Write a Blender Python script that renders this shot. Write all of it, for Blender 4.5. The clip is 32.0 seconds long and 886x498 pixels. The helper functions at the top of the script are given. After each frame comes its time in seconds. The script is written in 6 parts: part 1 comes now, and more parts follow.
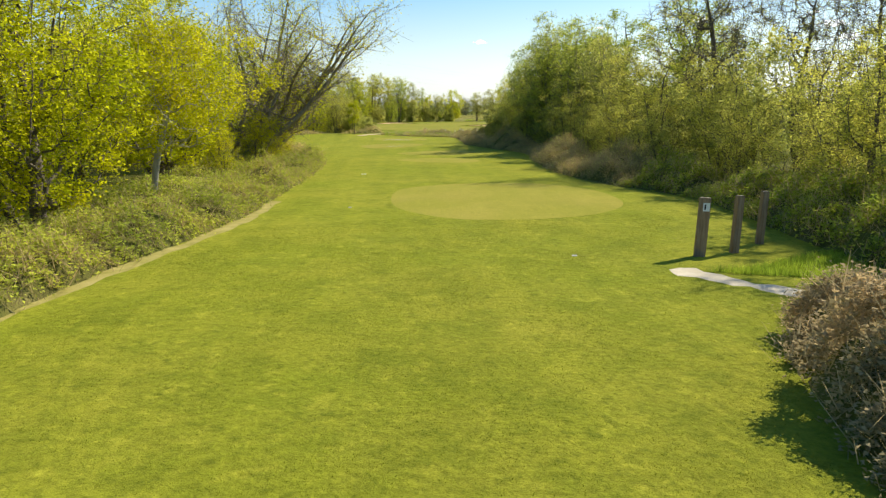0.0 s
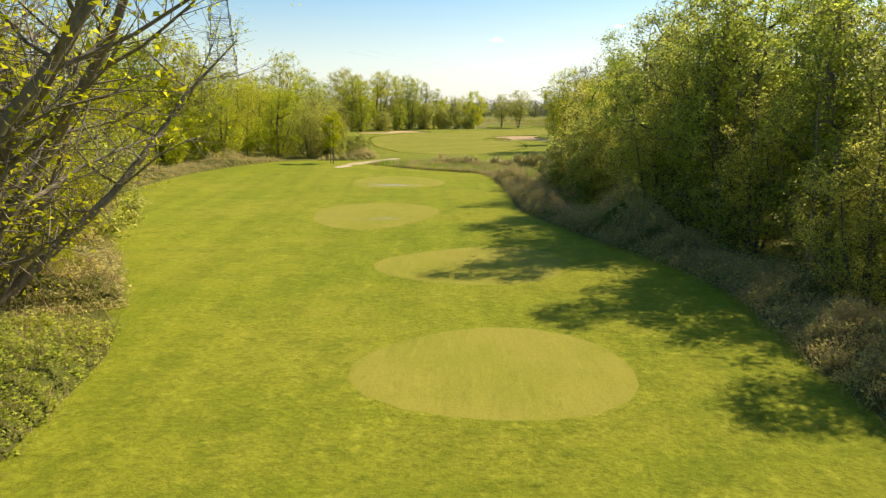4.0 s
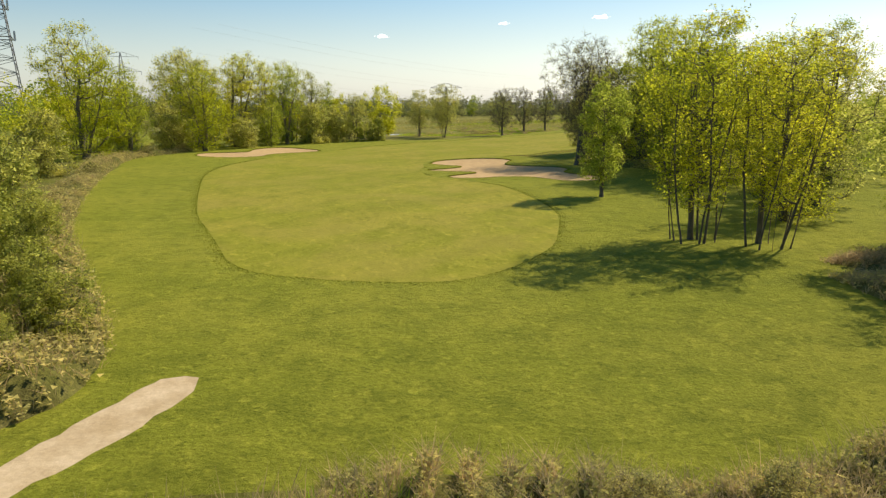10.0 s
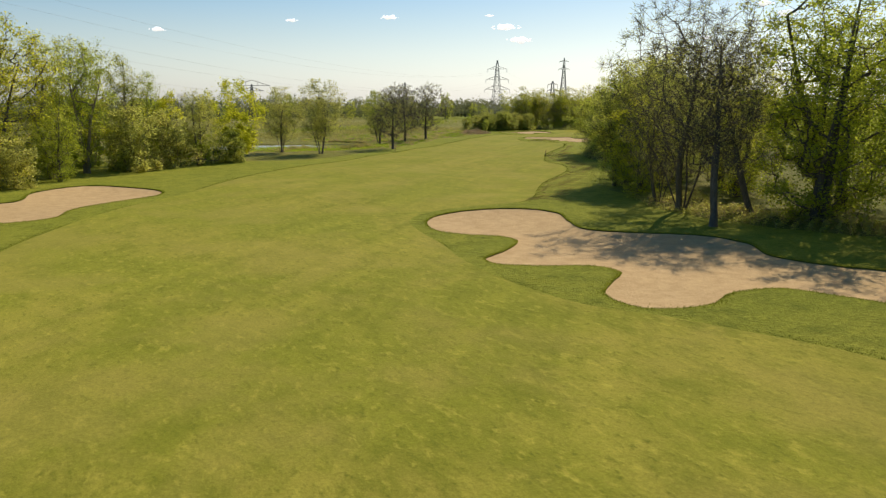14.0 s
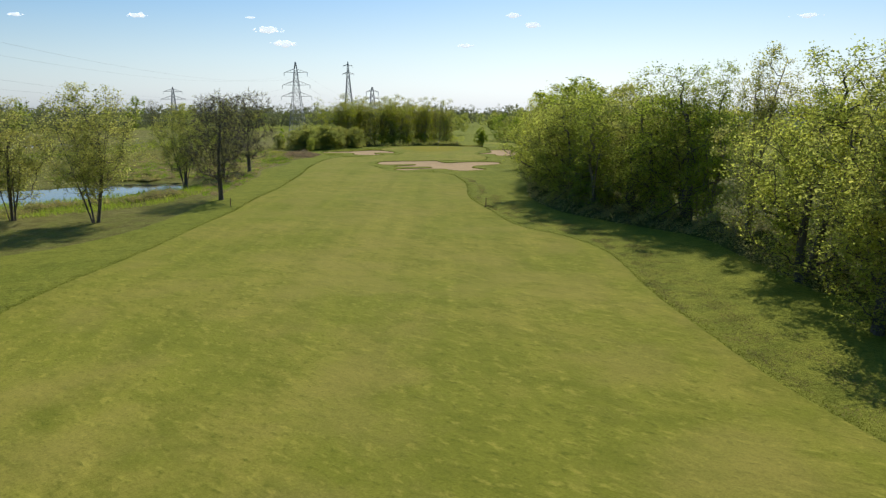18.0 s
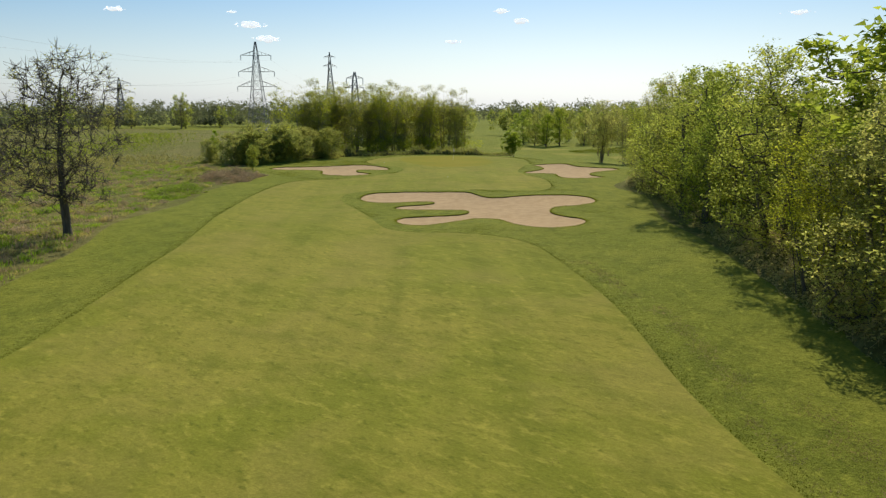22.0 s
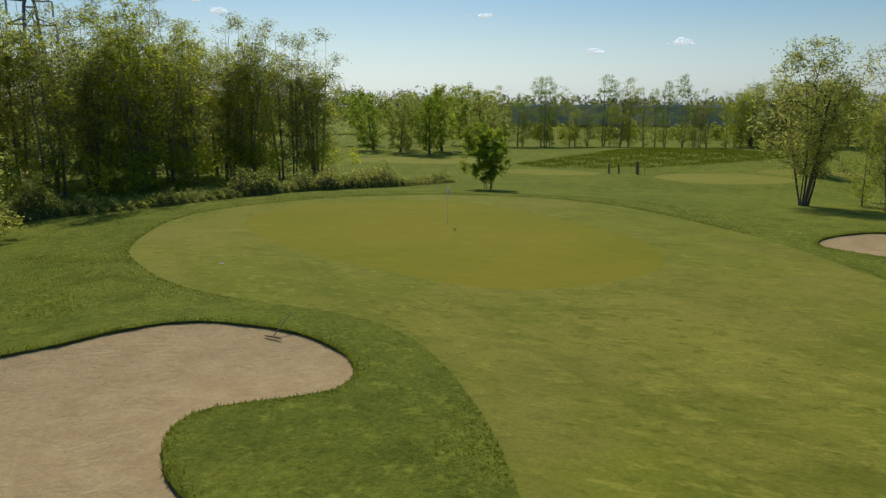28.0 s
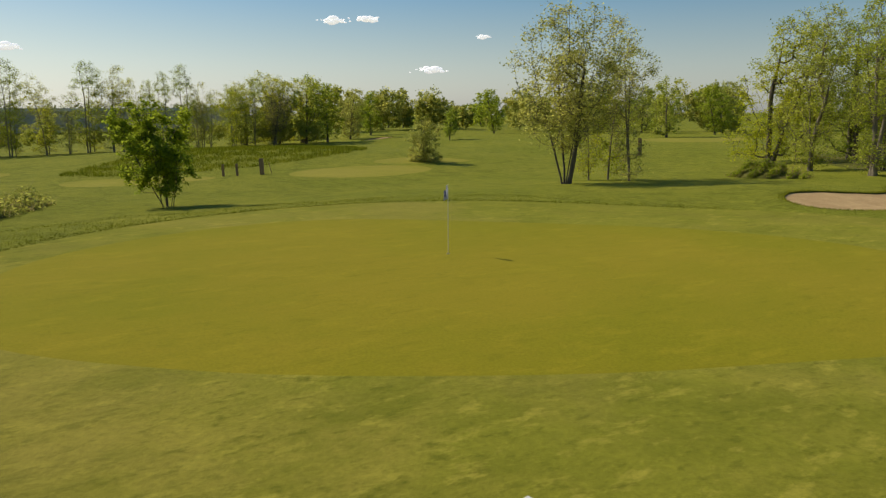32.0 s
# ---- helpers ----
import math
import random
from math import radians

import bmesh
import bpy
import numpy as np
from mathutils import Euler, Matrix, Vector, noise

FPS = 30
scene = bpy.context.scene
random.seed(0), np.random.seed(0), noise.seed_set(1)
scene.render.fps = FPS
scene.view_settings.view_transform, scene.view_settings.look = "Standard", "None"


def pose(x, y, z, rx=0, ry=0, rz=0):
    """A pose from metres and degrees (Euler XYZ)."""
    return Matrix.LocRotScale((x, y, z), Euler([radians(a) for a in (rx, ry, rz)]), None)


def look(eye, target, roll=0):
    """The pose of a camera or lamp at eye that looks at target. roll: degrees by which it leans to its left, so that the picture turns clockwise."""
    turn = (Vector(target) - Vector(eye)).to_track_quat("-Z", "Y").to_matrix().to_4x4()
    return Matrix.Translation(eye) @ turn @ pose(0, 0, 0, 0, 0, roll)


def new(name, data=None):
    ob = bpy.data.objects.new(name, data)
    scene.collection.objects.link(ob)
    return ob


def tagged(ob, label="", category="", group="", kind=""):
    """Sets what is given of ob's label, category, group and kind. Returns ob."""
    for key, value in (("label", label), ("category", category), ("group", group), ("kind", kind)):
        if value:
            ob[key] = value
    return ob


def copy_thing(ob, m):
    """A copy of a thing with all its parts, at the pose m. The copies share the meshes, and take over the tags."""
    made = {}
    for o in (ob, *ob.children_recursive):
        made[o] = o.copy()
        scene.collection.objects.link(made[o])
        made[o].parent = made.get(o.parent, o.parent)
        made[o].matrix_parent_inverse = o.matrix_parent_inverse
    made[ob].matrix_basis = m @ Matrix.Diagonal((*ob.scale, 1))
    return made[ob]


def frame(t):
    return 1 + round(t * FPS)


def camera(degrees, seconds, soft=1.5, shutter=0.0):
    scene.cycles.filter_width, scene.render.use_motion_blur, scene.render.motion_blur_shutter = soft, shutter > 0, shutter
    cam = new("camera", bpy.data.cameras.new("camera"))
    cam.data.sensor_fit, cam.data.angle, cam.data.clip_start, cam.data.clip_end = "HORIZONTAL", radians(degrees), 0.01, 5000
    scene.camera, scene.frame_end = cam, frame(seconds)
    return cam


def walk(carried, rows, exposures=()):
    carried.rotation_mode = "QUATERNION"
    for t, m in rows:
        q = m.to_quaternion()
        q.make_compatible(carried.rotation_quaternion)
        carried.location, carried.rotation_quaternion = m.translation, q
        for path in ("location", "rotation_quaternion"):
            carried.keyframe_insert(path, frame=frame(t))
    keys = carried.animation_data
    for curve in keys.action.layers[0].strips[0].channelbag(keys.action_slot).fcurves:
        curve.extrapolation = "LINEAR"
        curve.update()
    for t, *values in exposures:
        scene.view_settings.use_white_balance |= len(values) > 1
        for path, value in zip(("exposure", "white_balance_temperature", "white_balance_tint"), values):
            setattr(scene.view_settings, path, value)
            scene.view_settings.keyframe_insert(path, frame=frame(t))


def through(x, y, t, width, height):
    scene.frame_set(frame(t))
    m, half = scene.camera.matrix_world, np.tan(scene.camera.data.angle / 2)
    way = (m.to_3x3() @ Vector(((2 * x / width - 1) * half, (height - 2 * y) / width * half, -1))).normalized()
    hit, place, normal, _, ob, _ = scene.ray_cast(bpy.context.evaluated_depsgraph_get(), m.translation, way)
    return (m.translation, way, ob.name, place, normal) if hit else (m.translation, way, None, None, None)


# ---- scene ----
cam = camera(64.52, 32.0, 1.3)
EXPOSURES = ((0, 0.9, 7150, 10), (1, 0.9, 7650, 10.5), (3, 0.9, 7700, 10.5), (6, 0.8, 7800, 11), (9, 0.66, 8000, 11), (11, 0.53, 7800, 11), (13, 0.38, 7750, 12), (14, 0.32, 7500, 12), (15, 0.22, 6700, 10.5), (15.5, 0.18, 6350, 10), (17.5, 0.1, 6050, 9), (18, 0.12, 6350, 10), (20, 0.14, 6800, 10), (22, 0.12, 6700, 10), (24, 0.0, 6600, 10), (27, -0.3, 6450, 4), (29, -0.18, 6550, 5), (31, -0.06, 7350, 9), (32, -0.02, 7600, 10))
# seconds, x, y, z, yaw, pitch, roll
PATH = [
    (0.0, 0.03, -0.02, 4.64, -0.01, -11.17, 0.14),
    (0.5, 0.11, 4.57, 5.17, 0.00, -11.23, 0.15),
    (1.0, 0.18, 9.99, 5.63, 0.12, -11.28, 0.15),
    (1.5, 0.17, 16.03, 5.94, 0.26, -11.29, 0.10),
    (2.0, 0.08, 22.32, 6.21, 0.49, -11.28, -0.00),
    (2.5, -0.22, 28.71, 6.52, 0.55, -11.28, -0.09),
    (3.0, -0.52, 35.42, 6.79, 0.75, -11.30, -0.17),
    (3.5, -0.94, 42.09, 7.02, 0.91, -11.35, -0.25),
    (5.5, -2.56, 65.95, 7.00, 2.00, -11.16, 0.00),
    (6.0, -3.09, 72.58, 7.12, 1.85, -11.14, 0.01),
    (6.5, -3.52, 79.24, 7.24, 1.40, -11.11, 0.03),
    (7.0, -3.85, 85.52, 7.31, 0.73, -11.10, 0.06),
    (7.5, -4.33, 92.14, 7.40, -0.46, -11.11, 0.07),
    (8.0, -4.67, 98.62, 7.46, -1.88, -11.11, 0.04),
    (8.5, -4.84, 105.40, 7.60, -3.73, -11.20, 0.06),
    (9.0, -4.91, 112.18, 7.78, -5.47, -11.31, 0.11),
    (9.5, -5.00, 118.80, 7.99, -6.66, -11.41, 0.10),
    (10.0, -4.95, 126.17, 8.12, -7.90, -11.50, 0.06),
    (10.5, -5.24, 133.42, 8.23, -9.10, -11.55, 0.01),
    (11.0, -6.04, 139.92, 8.29, -10.32, -11.56, -0.03),
    (11.5, -7.40, 146.95, 8.37, -11.82, -11.61, -0.08),
    (12.0, -8.97, 153.95, 8.44, -13.70, -11.63, -0.09),
    (12.5, -10.44, 160.75, 8.49, -16.10, -11.61, -0.05),
    (13.0, -11.67, 167.69, 8.60, -18.80, -11.63, -0.06),
    (13.5, -12.64, 174.45, 8.76, -21.56, -11.61, -0.11),
    (14.0, -13.38, 181.25, 8.94, -24.62, -11.54, -0.13),
    (14.5, -13.91, 187.69, 9.19, -27.49, -11.49, -0.14),
    (15.0, -14.03, 194.43, 9.49, -30.25, -11.43, -0.10),
    (15.5, -13.63, 200.88, 9.79, -32.87, -11.39, -0.00),
    (17.5, -5.18, 228.79, 10.99, -41.47, -11.19, 0.08),
    (18.0, -1.40, 235.82, 11.05, -43.18, -11.14, 0.08),
    (18.5, 3.01, 242.80, 11.08, -44.24, -11.10, 0.06),
    (19.0, 7.91, 249.65, 11.10, -44.45, -11.07, 0.04),
    (19.5, 13.36, 256.57, 11.09, -44.45, -11.09, 0.01),
    (20.0, 19.09, 263.53, 10.92, -44.42, -11.14, 0.01),
    (20.5, 25.18, 270.84, 10.67, -44.39, -11.20, 0.07),
    (21.0, 31.21, 277.94, 10.43, -44.32, -11.26, 0.10),
    (21.5, 37.32, 285.25, 10.24, -44.32, -11.32, 0.04),
    (22.0, 43.12, 292.45, 10.12, -44.32, -11.34, -0.03),
    (22.5, 48.93, 299.60, 10.04, -44.30, -11.38, -0.07),
    (23.0, 55.04, 306.87, 9.89, -44.19, -11.43, -0.04),
    (23.5, 61.04, 314.43, 9.67, -44.19, -11.47, -0.03),
    (24.0, 66.56, 321.67, 9.43, -44.15, -11.47, -0.05),
    (24.5, 71.97, 328.91, 9.27, -44.48, -11.49, -0.06),
    (26.5, 89.45, 358.11, 8.60, -55.23, -11.89, 0.04),
    (27.0, 94.61, 364.20, 8.14, -58.49, -11.86, -0.01),
    (27.5, 99.60, 369.99, 7.58, -62.92, -11.76, -0.04),
    (28.0, 104.00, 375.14, 6.98, -67.75, -11.61, -0.05),
    (28.5, 106.87, 380.07, 6.48, -73.64, -11.45, -0.03),
    (29.0, 109.38, 384.14, 6.00, -79.53, -11.33, 0.07),
    (29.5, 111.88, 387.34, 5.53, -85.41, -11.27, 0.18),
    (30.0, 113.93, 390.69, 5.16, -91.84, -11.19, 0.25),
    (30.5, 115.99, 393.47, 4.87, -97.94, -11.10, 0.28),
    (31.0, 117.88, 395.88, 4.69, -103.91, -11.01, 0.30),
    (31.5, 120.01, 398.14, 4.58, -110.26, -10.95, 0.30),
    (32.0, 122.31, 400.22, 4.50, -117.20, -10.88, 0.32),
]
walk(cam, [(t, pose(x, y, z, 90 + pitch, roll, yaw)) for t, x, y, z, yaw, pitch, roll in PATH], EXPOSURES)

# ---------------------------------------------------------------- light
SUN_AZ, SUN_EL = radians(57), radians(43)
world = bpy.data.worlds.new("sky")
scene.world = world
world.use_nodes = True
wn = world.node_tree
sky = wn.nodes.new("ShaderNodeTexSky")
sky.sky_type, sky.sun_disc = "NISHITA", False
sky.sun_elevation, sky.sun_rotation = SUN_EL, SUN_AZ
sky.air_density, sky.dust_density, sky.ozone_density = 1.0, 0.6, 3.0
bg = wn.nodes["Background"]
bg.inputs["Strength"].default_value = 0.094
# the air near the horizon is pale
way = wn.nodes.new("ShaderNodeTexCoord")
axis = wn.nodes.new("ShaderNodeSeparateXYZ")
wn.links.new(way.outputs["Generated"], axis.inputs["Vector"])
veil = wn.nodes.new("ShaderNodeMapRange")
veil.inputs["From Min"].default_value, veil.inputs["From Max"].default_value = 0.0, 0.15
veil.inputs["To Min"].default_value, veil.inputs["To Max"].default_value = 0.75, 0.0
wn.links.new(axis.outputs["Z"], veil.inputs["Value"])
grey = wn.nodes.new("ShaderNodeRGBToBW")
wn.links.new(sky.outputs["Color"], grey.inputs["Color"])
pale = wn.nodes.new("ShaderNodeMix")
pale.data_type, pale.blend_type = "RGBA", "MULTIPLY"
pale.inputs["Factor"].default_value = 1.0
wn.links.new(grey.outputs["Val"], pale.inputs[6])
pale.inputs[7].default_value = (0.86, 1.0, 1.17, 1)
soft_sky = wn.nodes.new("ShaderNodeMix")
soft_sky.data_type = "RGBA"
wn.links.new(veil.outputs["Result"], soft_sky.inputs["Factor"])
rich = wn.nodes.new("ShaderNodeHueSaturation")
rich.inputs["Saturation"].default_value = 1.32
wn.links.new(sky.outputs["Color"], rich.inputs["Color"])
wn.links.new(rich.outputs["Color"], soft_sky.inputs[6])
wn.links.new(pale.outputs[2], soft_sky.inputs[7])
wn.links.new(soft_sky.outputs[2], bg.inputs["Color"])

sun = new("sun", bpy.data.lights.new("sun", "SUN"))
sun.data.energy, sun.data.angle, sun.data.color = 3.8, radians(0.55), (1.0, 0.95, 0.86)
TO_SUN = Vector((math.sin(SUN_AZ) * math.cos(SUN_EL), math.cos(SUN_AZ) * math.cos(SUN_EL), math.sin(SUN_EL)))
sun.matrix_world = look(TO_SUN * 200, (0, 0, 0))


# ---------------------------------------------------------------- materials
def base_material(name, rough=0.9, spec=0.2):
    m = bpy.data.materials.new(name)
    m.use_nodes = True
    nt = m.node_tree
    b = nt.nodes["Principled BSDF"]
    b.inputs["Roughness"].default_value = rough
    b.inputs["Specular IOR Level"].default_value = spec
    return m, nt, b


def noise_node(nt, scale, detail=4.0, rough=0.6, stretch=None):
    co = nt.nodes.new("ShaderNodeTexCoord")
    n = nt.nodes.new("ShaderNodeTexNoise")
    n.inputs["Scale"].default_value, n.inputs["Detail"].default_value, n.inputs["Roughness"].default_value = scale, detail, rough
    if stretch:
        mp = nt.nodes.new("ShaderNodeMapping")
        mp.inputs["Rotation"].default_value = (0, 0, stretch[0])
        mp.inputs["Scale"].default_value = stretch[1]
        nt.links.new(co.outputs["Object"], mp.inputs["Vector"])
        nt.links.new(mp.outputs["Vector"], n.inputs["Vector"])
    else:
        nt.links.new(co.outputs["Object"], n.inputs["Vector"])
    return n


def mix_rgb(nt, fac, a, b, blend="MIX"):
    mx = nt.nodes.new("ShaderNodeMix")
    mx.data_type, mx.blend_type = "RGBA", blend
    for sock, val in ((mx.inputs["Factor"], fac), (mx.inputs[6], a), (mx.inputs[7], b)):
        if isinstance(val, bpy.types.NodeSocket):
            nt.links.new(val, sock)
        elif isinstance(val, (int, float)):
            sock.default_value = val
        else:
            sock.default_value = (*val, 1)
    return mx.outputs[2]


def ramp(nt, fac, lo, hi):
    r = nt.nodes.new("ShaderNodeMapRange")
    r.inputs["From Min"].default_value, r.inputs["From Max"].default_value = lo, hi
    nt.links.new(fac, r.inputs["Value"])
    return r.outputs["Result"]


def bump(nt, b, height, strength, dist):
    bp = nt.nodes.new("ShaderNodeBump")
    bp.inputs["Strength"].default_value, bp.inputs["Distance"].default_value = strength, dist
    nt.links.new(height, bp.inputs["Height"])
    nt.links.new(bp.outputs["Normal"], b.inputs["Normal"])


def turf(name, dark, mid, pale, grain=9.0, patch=0.09, relief=0.03, streak=None, blotch=0.55, mown=None, spread=0.11, fleck=0.8, tan=None):
    """Grass: patches of metres, tufts of decimetres, blades of centimetres."""
    m, nt, b = base_material(name, 0.95, 0.06)
    big = noise_node(nt, patch, 6, 0.65)
    midn = noise_node(nt, 0.55, 7, 0.7, streak)
    spot = noise_node(nt, 1.9, 5, 0.7, streak)
    fine = noise_node(nt, grain, 6, 0.8)
    c = mix_rgb(nt, ramp(nt, big.outputs["Fac"], 0.51 - spread, 0.51 + spread), mid, pale)
    f = nt.nodes.new("ShaderNodeMath")
    f.operation = "MULTIPLY"
    nt.links.new(ramp(nt, midn.outputs["Fac"], 0.45, 0.64), f.inputs[0])
    f.inputs[1].default_value = blotch
    c = mix_rgb(nt, f.outputs[0], c, dark)
    g = nt.nodes.new("ShaderNodeMath")
    g.operation = "MULTIPLY"
    nt.links.new(ramp(nt, spot.outputs["Fac"], 0.54, 0.66), g.inputs[0])
    g.inputs[1].default_value = blotch * 0.9
    c = mix_rgb(nt, g.outputs[0], c, tuple(min(1, v * 1.35) for v in pale))
    if mown is not None:
        lane = noise_node(nt, 0.55, 3, 0.6, (mown, (1, 30, 1)))
        lane.inputs["Vector"].links[0].from_node.vector_type = "TEXTURE"
        c = mix_rgb(nt, 1.0, c, mix_rgb(nt, ramp(nt, lane.outputs["Fac"], 0.36, 0.64), (0.90, 0.91, 0.86), (1.10, 1.07, 1.08)), "MULTIPLY")
    clump = noise_node(nt, 3.4, 4, 0.65, streak)
    h = nt.nodes.new("ShaderNodeMath")
    h.operation = "MULTIPLY"
    nt.links.new(ramp(nt, clump.outputs["Fac"], 0.55, 0.70), h.inputs[0])
    h.inputs[1].default_value = blotch
    c = mix_rgb(nt, h.outputs[0], c, tuple(v * 0.72 for v in dark))
    lum = ramp(nt, fine.outputs["Fac"], 0.25, 0.75)
    if tan:
        worn = noise_node(nt, 0.13, 4, 0.6)
        w = nt.nodes.new("ShaderNodeMath")
        w.operation = "MULTIPLY"
        nt.links.new(ramp(nt, worn.outputs["Fac"], 0.48, 0.62), w.inputs[0])
        w.inputs[1].default_value = 0.4
        c = mix_rgb(nt, w.outputs[0], c, tan)
    c = mix_rgb(nt, fleck, c, mix_rgb(nt, lum, (0.38, 0.40, 0.35), (1.58, 1.55, 1.5)), "MULTIPLY")
    nt.links.new(c, b.inputs["Base Color"])
    swell = nt.nodes.new("ShaderNodeBump")
    swell.inputs["Strength"].default_value, swell.inputs["Distance"].default_value = 0.6, relief * 1.6
    nt.links.new(clump.outputs["Fac"], swell.inputs["Height"])
    bump(nt, b, fine.outputs["Fac"], 0.7, relief)
    nt.links.new(swell.outputs["Normal"], b.inputs["Normal"].links[0].from_node.inputs["Normal"])
    # the fuzz of blade tips catches low light
    b.inputs["Sheen Weight"].default_value, b.inputs["Sheen Roughness"].default_value = 0.17, 0.5
    b.inputs["Sheen Tint"].default_value = (0.85, 0.85, 0.12, 1)
    return m


def leaves(name, col, pale, through=0.5):
    """Thin leaves that let the sun through."""
    m = bpy.data.materials.new(name)
    m.use_nodes = True
    nt = m.node_tree
    nt.nodes.remove(nt.nodes["Principled BSDF"])
    out = nt.nodes["Material Output"]
    info = nt.nodes.new("ShaderNodeObjectInfo")
    geo = nt.nodes.new("ShaderNodeNewGeometry")
    drift = noise_node(nt, 0.45, 2, 0.6)
    c = mix_rgb(nt, info.outputs["Random"], col, pale)
    c = mix_rgb(nt, 1.0, c, mix_rgb(nt, ramp(nt, drift.outputs["Fac"], 0.35, 0.65), (0.80, 0.86, 0.85), (1.2, 1.14, 1.1)), "MULTIPLY")
    c = mix_rgb(nt, 0.8, c, mix_rgb(nt, geo.outputs["Random Per Island"], (0.62, 0.66, 0.6), (1.42, 1.36, 1.28)), "MULTIPLY")
    df = nt.nodes.new("ShaderNodeBsdfDiffuse")
    tr = nt.nodes.new("ShaderNodeBsdfTranslucent")
    mx = nt.nodes.new("ShaderNodeMixShader")
    mx.inputs["Fac"].default_value = through
    nt.links.new(c, df.inputs["Color"])
    nt.links.new(c, tr.inputs["Color"])
    nt.links.new(df.outputs["BSDF"], mx.inputs[1])
    nt.links.new(tr.outputs["BSDF"], mx.inputs[2])
    nt.links.new(mx.outputs["Shader"], out.inputs["Surface"])
    return m


def raked(m):
    """Adds the rake's curved furrows to the sand."""
    nt = m.node_tree
    b = nt.nodes["Principled BSDF"]
    co = nt.nodes.new("ShaderNodeTexCoord")
    w = nt.nodes.new("ShaderNodeTexNoise")
    w.inputs["Scale"].default_value, w.inputs["Detail"].default_value, w.inputs["Roughness"].default_value, w.inputs["Distortion"].default_value = 0.55, 5.0, 0.55, 5.0
    nt.links.new(co.outputs["Object"], w.inputs["Vector"])
    old = b.inputs["Normal"].links[0].from_node
    bp = nt.nodes.new("ShaderNodeBump")
    bp.inputs["Strength"].default_value, bp.inputs["Distance"].default_value = 0.5, 0.10
    nt.links.new(w.outputs["Fac"], bp.inputs["Height"])
    nt.links.new(old.outputs["Normal"], bp.inputs["Normal"])
    nt.links.new(bp.outputs["Normal"], b.inputs["Normal"])
    return m


def grainy(name, a, b_, scale, rough=0.85, relief=0.02, metal=0.0, stretch=None, spec=0.3):
    m, nt, b = base_material(name, rough, spec)
    n1 = noise_node(nt, scale, 5, 0.65, stretch)
    n2 = noise_node(nt, scale * 7, 4, 0.7, stretch)
    c = mix_rgb(nt, ramp(nt, n1.outputs["Fac"], 0.35, 0.65), a, b_)
    c = mix_rgb(nt, 0.5, c, mix_rgb(nt, n2.outputs["Fac"], (0.5, 0.5, 0.5), (1.5, 1.5, 1.5)), "MULTIPLY")
    nt.links.new(c, b.inputs["Base Color"])
    b.inputs["Metallic"].default_value = metal
    bump(nt, b, n2.outputs["Fac"], 0.6, relief)
    return m


FLOW = (radians(48), (1.1, 0.55, 1.0))
M_ROUGH = turf("rough_grass", (0.101, 0.122, 0.014), (0.168, 0.190, 0.022), (0.222, 0.228, 0.032), 7.0, 0.08, 0.11, None, 0.78, fleck=0.85)
M_LAWN = turf("tee_lawn", (0.107, 0.140, 0.010), (0.177, 0.208, 0.015), (0.240, 0.240, 0.026), 7.0, 0.10, 0.07, None, 0.65, radians(4))
M_FAIRWAY = turf("fairway_grass", (0.140, 0.152, 0.016), (0.196, 0.202, 0.024), (0.250, 0.226, 0.038), 8.0, 0.07, 0.03, FLOW, 0.8, radians(-43), 0.06, 0.5, (0.275, 0.222, 0.055))
M_TEE = turf("tee_grass", (0.165, 0.172, 0.020), (0.225, 0.215, 0.030), (0.270, 0.238, 0.042), 14.0, 0.25, 0.015, (0.0, (1.6, 0.3, 1.0)), 0.3, None, 0.11, 0.5, (0.27, 0.225, 0.05))
M_GREEN = turf("green_grass", (0.180, 0.172, 0.010), (0.205, 0.190, 0.012), (0.250, 0.203, 0.017), 16.0, 0.07, 0.006, (radians(30), (1.0, 0.35, 1.0)), 0.35, None, 0.08, 0.45)
M_MARSH = turf("marsh_grass", (0.105, 0.088, 0.032), (0.160, 0.168, 0.036), (0.220, 0.195, 0.065), 2.2, 0.04, 0.25, None, 0.9, spread=0.05)
# litter under trees; also the dark filler that stands for shade inside banks
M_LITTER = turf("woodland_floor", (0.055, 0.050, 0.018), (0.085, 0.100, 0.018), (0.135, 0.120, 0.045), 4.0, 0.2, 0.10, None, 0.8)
M_REEDBED = turf("wet_ground", (0.06, 0.055, 0.015), (0.10, 0.115, 0.02), (0.15, 0.13, 0.05), 4.0, 0.3, 0.08)
M_SAND = raked(grainy("bunker_sand", (0.41, 0.28, 0.137), (0.495, 0.35, 0.178), 1.1, 0.95, 0.06, spec=0.1))
M_PATH = grainy("path_sand", (0.41, 0.31, 0.18), (0.54, 0.43, 0.28), 0.9, 0.95, 0.03, spec=0.1)
M_PATH_PALE = grainy("pale_path_sand", (0.44, 0.385, 0.27), (0.56, 0.50, 0.37), 1.2, 0.95, 0.03, spec=0.1)
# green of the turf lip, darkened to carry the shadow under the rim
M_LIP_SHADE = grainy("shaded_bunker_lip", (0.065, 0.078, 0.012), (0.12, 0.13, 0.022), 3.0, 0.95, 0.04)
M_VERGE = grainy("trodden_verge", (0.24, 0.22, 0.05), (0.36, 0.31, 0.11), 1.1, 0.95, 0.04, spec=0.1)
M_BARK = grainy("bark", (0.085, 0.070, 0.052), (0.16, 0.135, 0.10), 3.0, 0.9, 0.03, stretch=(0, (3, 3, 0.5)))
M_BARK_PALE = grainy("pale_bark", (0.16, 0.13, 0.09), (0.26, 0.22, 0.16), 3.0, 0.9, 0.03, stretch=(0, (3, 3, 0.5)))
